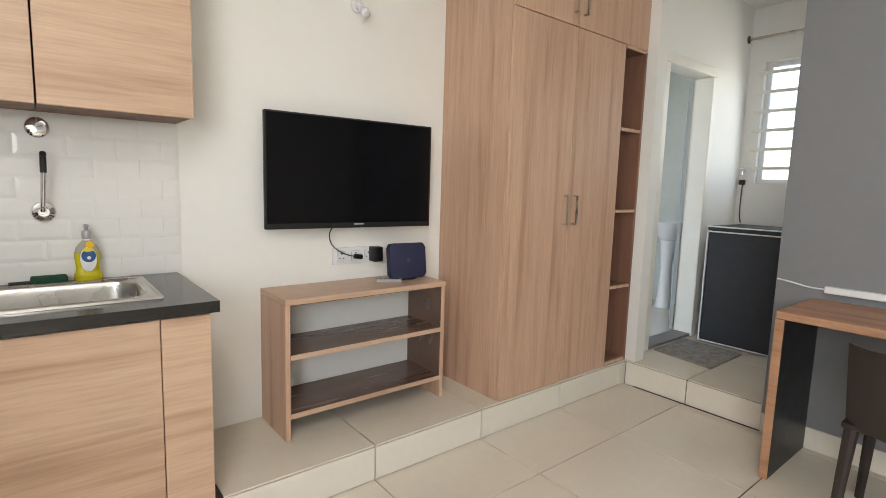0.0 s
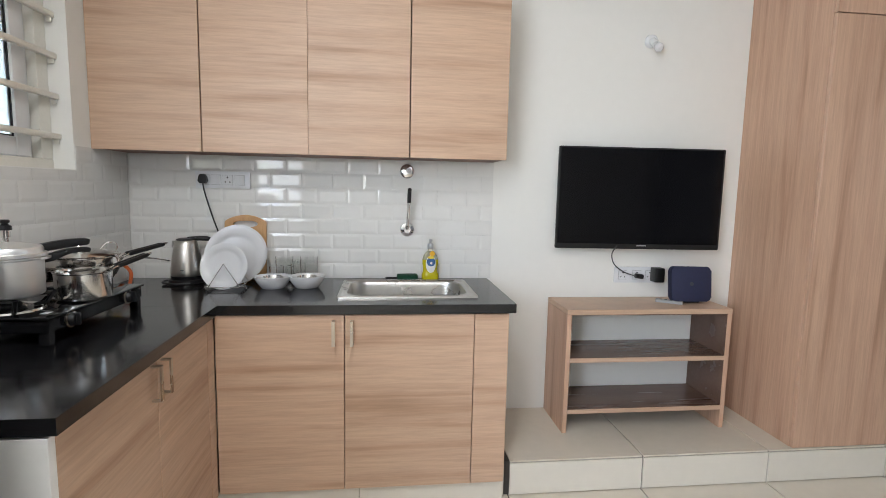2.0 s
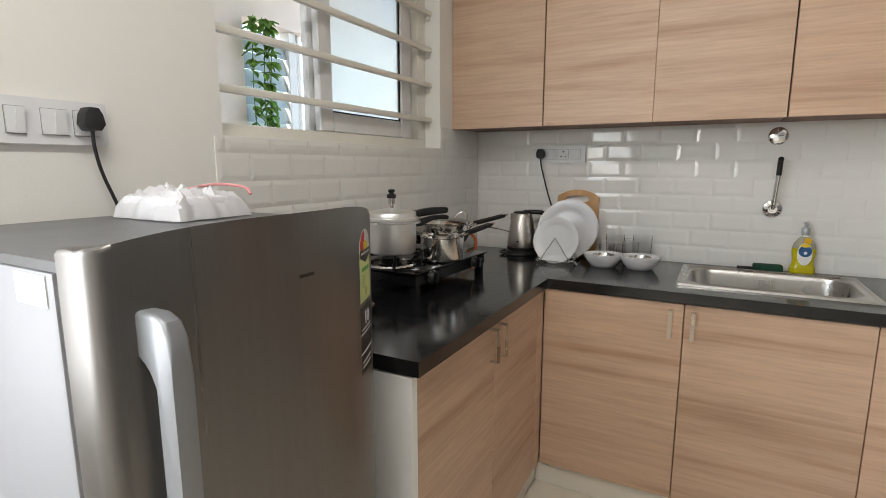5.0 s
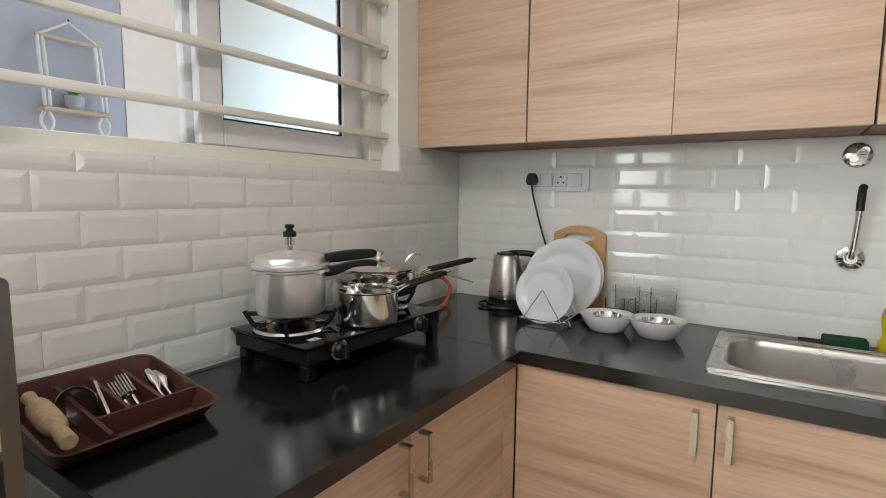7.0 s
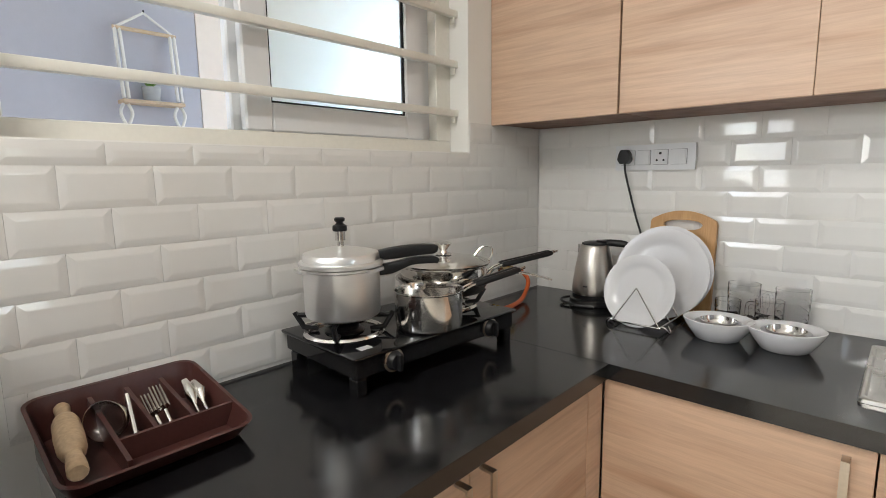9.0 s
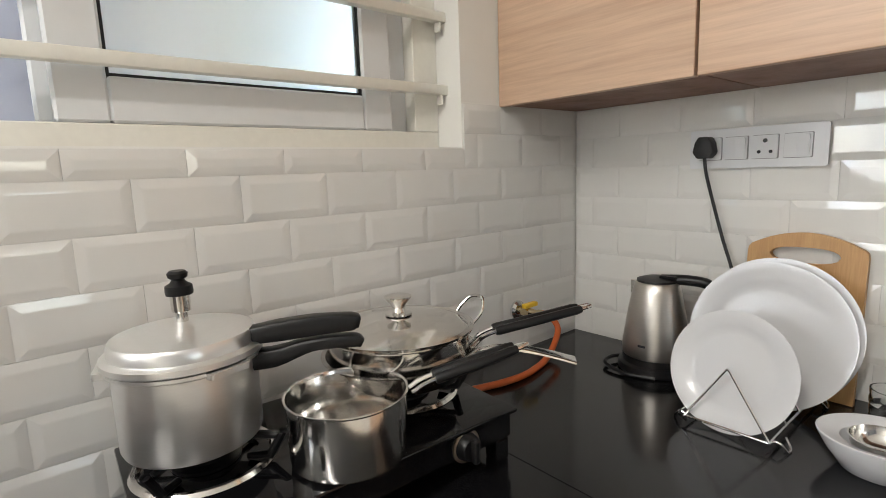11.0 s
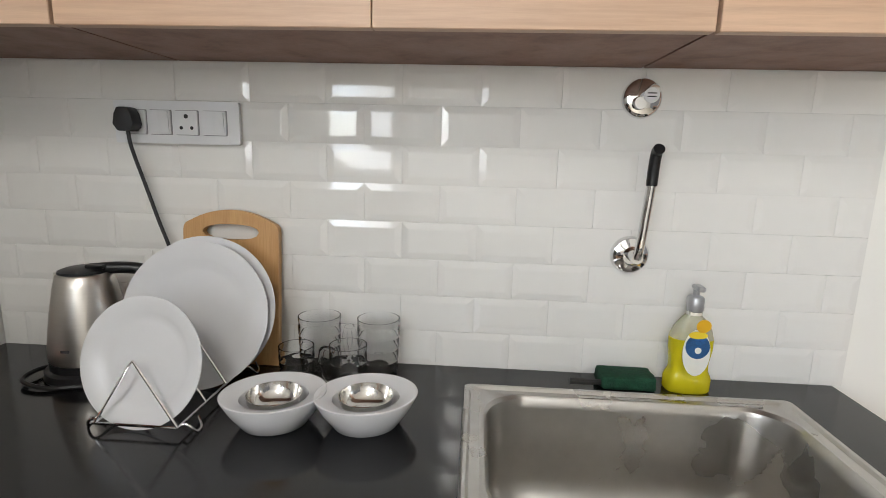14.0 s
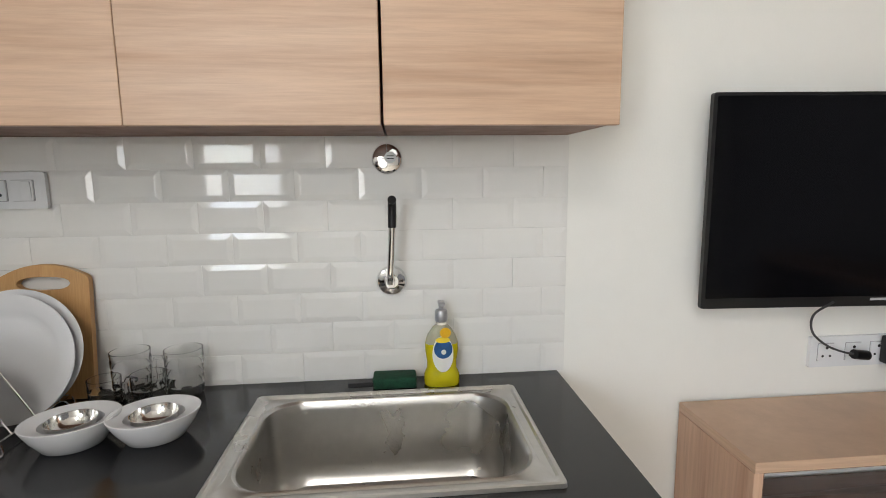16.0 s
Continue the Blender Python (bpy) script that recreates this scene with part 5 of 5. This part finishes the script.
bg = thing("plastic_bag", (0.2, -1.83, FZ), "crumpled clear plastic bag on the refrigerator top", "bag")
bm = bmesh.new()
nx, ny = 22, 26
grid = []
for i in range(nx + 1):
    row = []
    for j in range(ny + 1):
        u, v = i / nx, j / ny
        e = min(u, 1 - u, v, 1 - v)
        hgt = 0.045 * min(1, e * 7) ** 0.6 + 0.022 * abs(noise.noise(Vector((u * 5, v * 6, 3)))) * min(1, e * 6) + 0.014 * noise.noise(Vector((u * 13, v * 15, 1))) * min(1, e * 6)
        row.append(bm.verts.new((0.07 + 0.20 * u + 0.01 * noise.noise(Vector((v * 6, u, 0))), -1.875 + 0.17 * v + 0.01 * noise.noise(Vector((u * 6, v, 2))), FZ + 0.003 + max(hgt, 0))))
    grid.append(row)
for i in range(nx):
    for j in range(ny):
        bm.faces.new((grid[i][j], grid[i + 1][j], grid[i + 1][j + 1], grid[i][j + 1]))
part("film", bm, mat("clear_film", (0.93, 0.93, 0.95), 0.2, transmission=0.5, ior=1.2, var=0.02, scale=9), bg)
part("contents", B(0.085, -1.865, FZ + 0.003, 0.255, -1.72, FZ + 0.045, 0.012, 2), mat("white_paper_stack", (0.72, 0.72, 0.75), 0.7, var=0.06, scale=20), bg, "white folded paper inside")
part("seal", tube(bmesh.new(), curve_pts([(0.07, -1.71, FZ + 0.05), (0.16, -1.705, FZ + 0.062), (0.25, -1.71, FZ + 0.058), (0.275, -1.715, FZ + 0.045)], 20), 0.003, 6), mat("pink_seal", (0.72, 0.30, 0.30), 0.5), bg, "pink zip seal")
bg.location.x += 0.03
bg.location.y -= 0.05

# ---- television wall things ----
rt = thing("fabric_speaker", (2.8, -0.15, 0.78), "navy blue fabric-covered box on the shelf unit", "box")
m = pose(2.79, -0.14, 0.876, 82, 0, -6)
bm = prism(bmesh.new(), rounded(0.205, 0.180, 0.022, 6), 0.045, m)
bmesh.ops.bevel(bm, geom=[e for e in bm.edges if abs((e.verts[0].co - e.verts[1].co).dot(m.to_3x3() @ Vector((0, 0, 1)))) < 1e-5], offset=0.008, segments=2, profile=0.5, affect="EDGES")
part("body", bm, mat("navy_fabric", (0.022, 0.026, 0.070), 0.75, var=0.15, scale=60, bump=0.5, bump_scale=400), rt)
part("badge", lathe(bmesh.new(), [(0, 0.001), (0.010, 0.001), (0.010, 0), (0, 0)], seg=24, m=m @ pose(0, 0, 0.0455)), M_gasket, rt)
part("stand", B(2.76, -0.165, 0.7795, 2.85, -0.105, 0.788, 0.002), M_black, rt)
ad = thing("power_adapter", (2.645, -0.02, 0.9), "black power adapter plugged into the wall socket", "adapter")
part("body", B(2.648, -0.075, 0.868, 2.702, -0.016, 0.945, 0.006, 2), M_black, ad)
switch_board("switch_socket", "white modular socket plate under the television", pose(2.57, 0.0, 0.90, 90), 0.24, 0.085, (("socket", -0.075, 0.045), ("socket", 0.005, 0.045), ("socket", 0.078, 0.045)))
tw = thing("television_cable", (2.45, -0.06, 1.0), "grey television cable with a black plug", "cable")
part("cord", tube(bmesh.new(), curve_pts([(2.40, -0.12, 1.07), (2.405, -0.06, 1.02), (2.43, -0.035, 0.965), (2.48, -0.03, 0.925), (2.53, -0.03, 0.905), (2.565, -0.03, 0.898)], 24), 0.003, 8), M_gasket, tw)
part("plug", tube(bmesh.new(), [(2.558, -0.032, 0.899), (2.60, -0.03, 0.893)], 0.013, 12), M_black, tw)
rc = thing("remote_control", (2.68, -0.15, 0.779), "grey slim remote control lying on the shelf unit", "remote")
part("body", prism(bmesh.new(), rounded(0.13, 0.034, 0.008, 4), 0.014, pose(2.68, -0.165, 0.7795, 0, 0, -38)), mat("grey_remote", (0.36, 0.36, 0.37), 0.4), rc)
for k in range(4):
    part("button", prism(bmesh.new(), rounded(0.012, 0.012, 0.003, 2, -0.04 + 0.024 * k, 0), 0.0015, pose(2.68, -0.165, 0.794, 0, 0, -38)), M_gasket, rc)
lh = thing("wall_lamp_holder", (2.575, 0, 2.11), "white angled wall lamp holder with a small bulb", "wall lamp")
part("base", lathe(bmesh.new(), [(0, 0.022), (0.024, 0.022), (0.032, 0.014), (0.034, 0), (0, 0)], seg=28, m=pose(2.575, -0.0005, 2.12, 90)), M_switch, lh)
part("socket", lathe(bmesh.new(), [(0, 0), (0.019, 0), (0.02, 0.02), (0.019, 0.05), (0, 0.05)], seg=24, m=pose(2.575, -0.018, 2.118, 125)), M_switch, lh)
part("bulb", lathe(bmesh.new(), [(0, 0.0), (0.013, 0.0), (0.014, 0.012), (0.022, 0.026), (0.022, 0.04), (0.012, 0.052), (0, 0.054)], seg=24, m=pose(2.575, -0.0595, 2.0885, 125)), M_china, lh)

# ---- outside the window ----
mc = thing("macrame_shelf", (-1.28, -0.885, 1.6), "white macrame hanging shelf with a small potted plant", "hanging shelf")
M_rope = mat("white_cotton_rope", (0.78, 0.76, 0.72), 0.9, var=0.08, scale=60, bump=0.5, bump_scale=200)
part("hook", tube(bmesh.new(), [(-1.299, -0.885, 1.972), (-1.27, -0.885, 1.972), (-1.265, -0.885, 1.982)], 0.003, 8), M_black, mc)
part("dowel", tube(bmesh.new(), [(-1.27, -1.0, 1.90), (-1.27, -0.77, 1.90)], 0.008, 10), mat("pale_wood", (0.62, 0.47, 0.32), 0.6, var=0.1, scale=20), mc)
part("board", B(-1.295, -1.0, 1.612, -1.22, -0.77, 1.626, 0.002), bpy.data.materials["pale_wood"], mc)
for y in (-0.985, -0.785):
    part("rope", tube(bmesh.new(), [(-1.27, -0.885, 1.972), (-1.27, y, 1.905)], 0.005, 8), M_rope, mc)
    for d in (-0.008, 0.008):
        part("rope", tube(bmesh.new(), curve_pts([(-1.27, y + d, 1.905), (-1.255, y + d * 1.2, 1.78), (-1.235, y + d, 1.63)], 14), 0.007, 8), M_rope, mc)
        part("tassel", tube(bmesh.new(), curve_pts([(-1.25, y + d, 1.61), (-1.25, y + d * 2.5, 1.57), (-1.25, y - d, 1.50)], 12), 0.0065, 8), M_rope, mc)
mc.location.y -= 0.037
pp = thing("potted_plant", (-1.258, -0.922, 1.626), "small green plant in a grey pot", "plant")
part("pot", lathe(bmesh.new(), [(0, 0), (0.03, 0), (0.036, 0.05), (0.036, 0.055), (0.031, 0.055), (0.029, 0.045), (0, 0.045)], (-1.258, -0.922, 1.627), 24), mat("grey_pot", (0.40, 0.40, 0.40), 0.6), pp)
M_leaf = mat("green_leaf", (0.24, 0.46, 0.08), 0.45, var=0.25, scale=12, per_piece=0.15)


def leaf(bm, at, d, up, length, width):
    """A pointed, folded leaf."""
    at, d = Vector(at), Vector(d).normalized()
    s = d.cross(Vector(up)).normalized()
    n = s.cross(d)
    row = []
    for k, w in ((0.0, 0.02), (0.25, 0.8), (0.5, 1.0), (0.78, 0.62), (1.0, 0.02)):
        p = at + d * length * k - n * length * 0.25 * k * k
        row.append([bm.verts.new(p + s * w * width / 2 * e + n * abs(e) * width * 0.16) for e in (-1, 0, 1)])
    for a, b in zip(row, row[1:]):
        for i in (0, 1):
            bm.faces.new((a[i], a[i + 1], b[i + 1], b[i]))
    return bm


rng = random.Random(5)
bm = bmesh.new()
for k in range(14):
    a = rng.uniform(0, 6.28)
    leaf(bm, (-1.258, -0.922, 1.675), (math.cos(a), math.sin(a), rng.uniform(0.4, 1.6)), (0, 0, 1), rng.uniform(0.04, 0.075), 0.02)
part("leaves", bm, M_leaf, pp)
vn = thing("hanging_vine", (-1.24, -0.28, 1.7), "green trailing vine hanging at the balcony window", "plant")
for sx, sy in ((-1.24, -0.335), (-1.235, -0.275), (-1.245, -0.225), (-1.225, -0.255)):
    top, bot = 2.14, rng.uniform(1.25, 1.42)
    line = curve_pts([(sx, sy, top), (sx + 0.01, sy + rng.uniform(-0.03, 0.03), 2.0), (sx, sy + rng.uniform(-0.03, 0.03), 1.75), (sx + 0.012, sy + rng.uniform(-0.03, 0.03), 1.55), (sx, sy, bot)], 32)
    part("stem", tube(bmesh.new(), line, 0.0025, 6), mat("vine_stem", (0.12, 0.20, 0.05), 0.6) if "vine_stem" not in bpy.data.materials else bpy.data.materials["vine_stem"], vn)
    for p in line[1::2]:
        for _ in range(3):
            a = rng.uniform(-2.4, 2.4)
            bm = leaf(bmesh.new(), p, (math.cos(a), math.sin(a), rng.uniform(-1.0, 0.2)), (0, 0, 1), rng.uniform(0.045, 0.075), rng.uniform(0.035, 0.055))
            part("leaf", bm, M_leaf, vn)

# ---- lobby, bathroom and desk things ----
cr = thing("curtain_rod", (5.88, -0.9, 2.42), "brass-toned curtain rod over the lobby window", "curtain rod")
part("rod", tube(bmesh.new(), [(5.84, -0.525, 2.50), (5.84, -1.4, 2.50)], 0.011, 12), M_nickel, cr)
part("flange", lathe(bmesh.new(), [(0, 0.012), (0.02, 0.012), (0.03, 0.006), (0.03, 0), (0, 0)], seg=24, m=pose(5.84, -0.5005, 2.50, 90)), mat("dark_bronze", (0.10, 0.075, 0.05), 0.35, 0.8), cr)
wt = thing("wall_tap", (5.9, -0.56, 1.45), "small chrome wall tap with a hanging black cord", "tap")
part("body", tube(bmesh.new(), [(5.899, -0.545, 1.46), (5.84, -0.545, 1.46), (5.83, -0.545, 1.43)], 0.012, 12), M_chrome, wt)
part("handle", B(5.845, -0.565, 1.474, 5.87, -0.525, 1.486, 0.003), M_chrome, wt)
part("cord", tube(bmesh.new(), curve_pts([(5.893, -0.54, 1.37), (5.89, -0.538, 1.25), (5.885, -0.542, 1.1), (5.87, -0.56, 1.04)], 20), 0.005, 8), M_gasket, wt)
part("plug", B(5.86, -0.56, 1.35, 5.899, -0.52, 1.39, 0.004), M_black, wt)
ba = thing("wash_basin", (6.05, 0.13, STEP), "white ceramic pedestal wash basin in the bathroom", "basin")
part("bowl", lathe(bmesh.new(), [(0, 0.66), (0.09, 0.66), (0.17, 0.74), (0.20, 0.82), (0.205, 0.835), (0.19, 0.835), (0.15, 0.75), (0, 0.70)], (6.05, 0.13, STEP), 36), M_china, ba)
part("pedestal", lathe(bmesh.new(), [(0, 0), (0.085, 0), (0.065, 0.1), (0.05, 0.4), (0.075, 0.655), (0, 0.655)], (6.05, 0.13, STEP), 28), M_china, ba)
cb = thing("power_strip", (4.28, -1.7, 0.82), "white power strip fixed above the desk", "power strip")
part("body", B(4.262, -2.05, 0.805, 4.299, -1.575, 0.838, 0.004), M_switch, cb)
part("cord", tube(bmesh.new(), curve_pts([(4.28, -1.574, 0.82), (4.285, -1.5, 0.822), (4.29, -1.42, 0.835), (4.295, -1.365, 0.84)], 16), 0.004, 8), M_switch, cb)

ch = thing("plastic_chair", (3.72, -2.0, 0), "dark brown moulded plastic chair tucked at the desk", "chair")
M_chair = mat("dark_brown_plastic", (0.030, 0.022, 0.020), 0.4, var=0.12, scale=14)
CX0, CX1, CY0, CY1 = 3.56, 3.98, -2.27, -1.845
part("seat", B(CX0, CY0, 0.43, CX1, CY1, 0.455, 0.01, 2), M_chair, ch)
for x in (CX0 + 0.03, CX1 - 0.03):
    for y in (CY0 + 0.03, CY1 - 0.03):
        s = 0.03 if x < 3.7 else -0.03
        part("leg", tube(bmesh.new(), [(x - s, y + (0.02 if y > -2 else -0.02), 0.0), (x, y, 0.44)], [0.016, 0.024], 10), M_chair, ch)
bm = bmesh.new()
rows = []
for i in range(13):
    a = radians(-55 + 110 * i / 12)
    for_z = []
    for z in (0.45, 0.56, 0.68, 0.76 - 0.02 * abs(i - 6) / 6):
        for t in (0.0, 0.018):
            r = 0.30 + t + (z - 0.45) * 0.08
            for_z.append(bm.verts.new((3.80 - r * math.cos(a), -2.055 + 0.80 * r * math.sin(a), z)))
    rows.append(for_z)
for a, b in zip(rows, rows[1:]):
    for k in (0, 2, 4):
        bm.faces.new((a[k], b[k], b[k + 2], a[k + 2]))
        bm.faces.new((a[k + 1], a[k + 3], b[k + 3], b[k + 1]))
    bm.faces.new((a[6], b[6], b[7], a[7]))
    bm.faces.new((a[0], a[1], b[1], b[0]))
for r in (rows[0], rows[-1]):
    for k in (0, 2, 4):
        bm.faces.new((r[k], r[k + 2], r[k + 3], r[k + 1]))
part("backrest", bm, M_chair, ch)


# ---- tiles, pieces of walls and floors ----
def metro(w, h, bevel=0.014, deep=0.0041):
    """A glazed brick tile with a broad bevel, lying in xz, facing -y, its lower corner at the origin."""
    bm = bmesh.new()
    g = 0.0002
    b = min(bevel, w * 0.4)
    base = [bm.verts.new(p) for p in ((g, -0.0022, g), (w - g, -0.0022, g), (w - g, -0.0022, h - g), (g, -0.0022, h - g))]
    top = [bm.verts.new(p) for p in ((b, -deep, b), (w - b, -deep, b), (w - b, -deep, h - b), (b, -deep, h - b))]
    back = [bm.verts.new((v.co.x, 0.003, v.co.z)) for v in base]
    bm.faces.new(top)
    for i in range(4):
        j = (i + 1) % 4
        bm.faces.new((base[i], base[j], top[j], top[i]))
        bm.faces.new((back[i], back[j], base[j], base[i]))
    bmesh.ops.bevel(bm, geom=[e for e in bm.edges if all(v in top for v in e.verts)], offset=0.0012, segments=1, profile=0.5, affect="EDGES")
    return bm


METRO = {}


def metro_mesh(w, h):
    key = (round(w, 3), round(h, 3))
    if key not in METRO:
        METRO[key] = mesh_of("tile", metro(*key), M_tile, False)
    return METRO[key]


back = structure("splashback_sink", B(0.0025, -0.0012, CT, 1.768, -0.0002, 1.4785), M_grout, "glossy white bevelled brick tiles over the sink", "splashback")
for r in range(8):
    z = CT + 0.075 * r
    x = (0.13 if r % 2 else 0.055) - 0.15
    while x < 1.768:
        a, b = max(x, 0.0018), min(x + 0.15, 1.768)
        if b - a > 0.012:
            piece("tile", metro_mesh(b - a, 0.075 if r < 7 else 0.0735), back, (a, -0.0014, z))
        x += 0.15
back = structure("splashback_window", B(0.0002, -1.605, CT, 0.0012, -0.0025, WZ0 - 0.003), M_grout, "glossy white bevelled brick tiles under the window", "splashback")
part("bed_side", B(0.0002, WY1 + 0.002, WZ0 - 0.003, 0.0012, -0.0025, 1.4785), M_grout, back)
for r in range(8):
    z = CT + 0.010 + 0.075 * r
    cut = WZ0 - 0.004 - z
    spans = [(z, 0.075, -1.605, -0.0074)] if r < 6 else [(z, 0.075 if r == 6 else 0.0635, WY1 + 0.003, -0.0074)]
    if r == 6 and cut > 0.02:
        spans.append((z, cut, -1.605, WY1 + 0.003))
    for z0, hh, end, start in spans:
        y = 0.0 if r % 2 else 0.075
        while y > end:
            a, b = max(y - 0.15, end), min(y, start)
            if b - a > 0.012:
                ob = piece("tile", metro_mesh(b - a, hh), back, (0.0014, a, z0))
                ob.rotation_euler = (0, 0, radians(90))
            y -= 0.15

FT = {}


def floor_tile(w, d, material, name="floor_tile"):
    key = (round(w, 3), round(d, 3), material.name)
    if key not in FT:
        FT[key] = mesh_of(name, B(0.003, 0.003, -0.008, w - 0.003, d - 0.003, 0, 0.0012), material)
    return FT[key]


for i in range(-4, 5):
    for j in range(-1, 7):
        x0, x1 = max(2.385 + 0.62 * i, 0.001), min(2.385 + 0.62 * (i + 1), 4.299)
        y1, y0 = min(-0.925 - 0.62 * (j - 1), -0.002), max(-0.925 - 0.62 * j, -4.399)
        if x1 - x0 > 0.02 and y1 - y0 > 0.02:
            piece("floor_tile", floor_tile(x1 - x0, y1 - y0, M_floor), FLOOR, (x0, y0, 0))
for i in range(-1, 4):
    x0, x1 = max(2.385 + 0.62 * i, 1.742), min(2.385 + 0.62 * (i + 1), 4.314)
    if x1 - x0 > 0.03:
        piece("floor_tile", floor_tile(x1 - x0, 0.54, M_floor), RAISED, (x0, -0.541, STEP))
        piece("riser_tile", mesh_of("riser_tile", B(0.003, 0, 0.004, x1 - x0 - 0.003, 0.009, STEP - 0.0115, 0.001), M_riser), RAISED, (x0, -0.5405, 0))
piece("riser_tile", mesh_of("riser_tile", B(0, 0, 0.001, 0.009, 0.54, STEP - 0.009, 0.001), M_riser), RAISED, (1.7325, -0.5405, 0))
for y0, y1 in ((-0.95, -0.545), (-1.36, -0.95)):
    piece("riser_tile", mesh_of("riser_tile", B(0, 0.003, 0.004, 0.009, y1 - y0 - 0.003, STEP - 0.0115, 0.001), M_riser), LOBBY, (4.302, y0, 0))
for x0, x1 in ((4.30, 4.93), (4.93, 5.55), (5.55, 5.9)):
    for y0, y1 in ((-1.88, -1.57), (-1.57, -0.95), (-0.95, -0.5)):
        piece("floor_tile", floor_tile(x1 - x0, y1 - y0, M_floor), LOBBY, (x0, y0, STEP))
piece("floor_tile", floor_tile(1.88, 1.23, M_floor), LOBBY, (4.42, -0.38, STEP - 0.001))
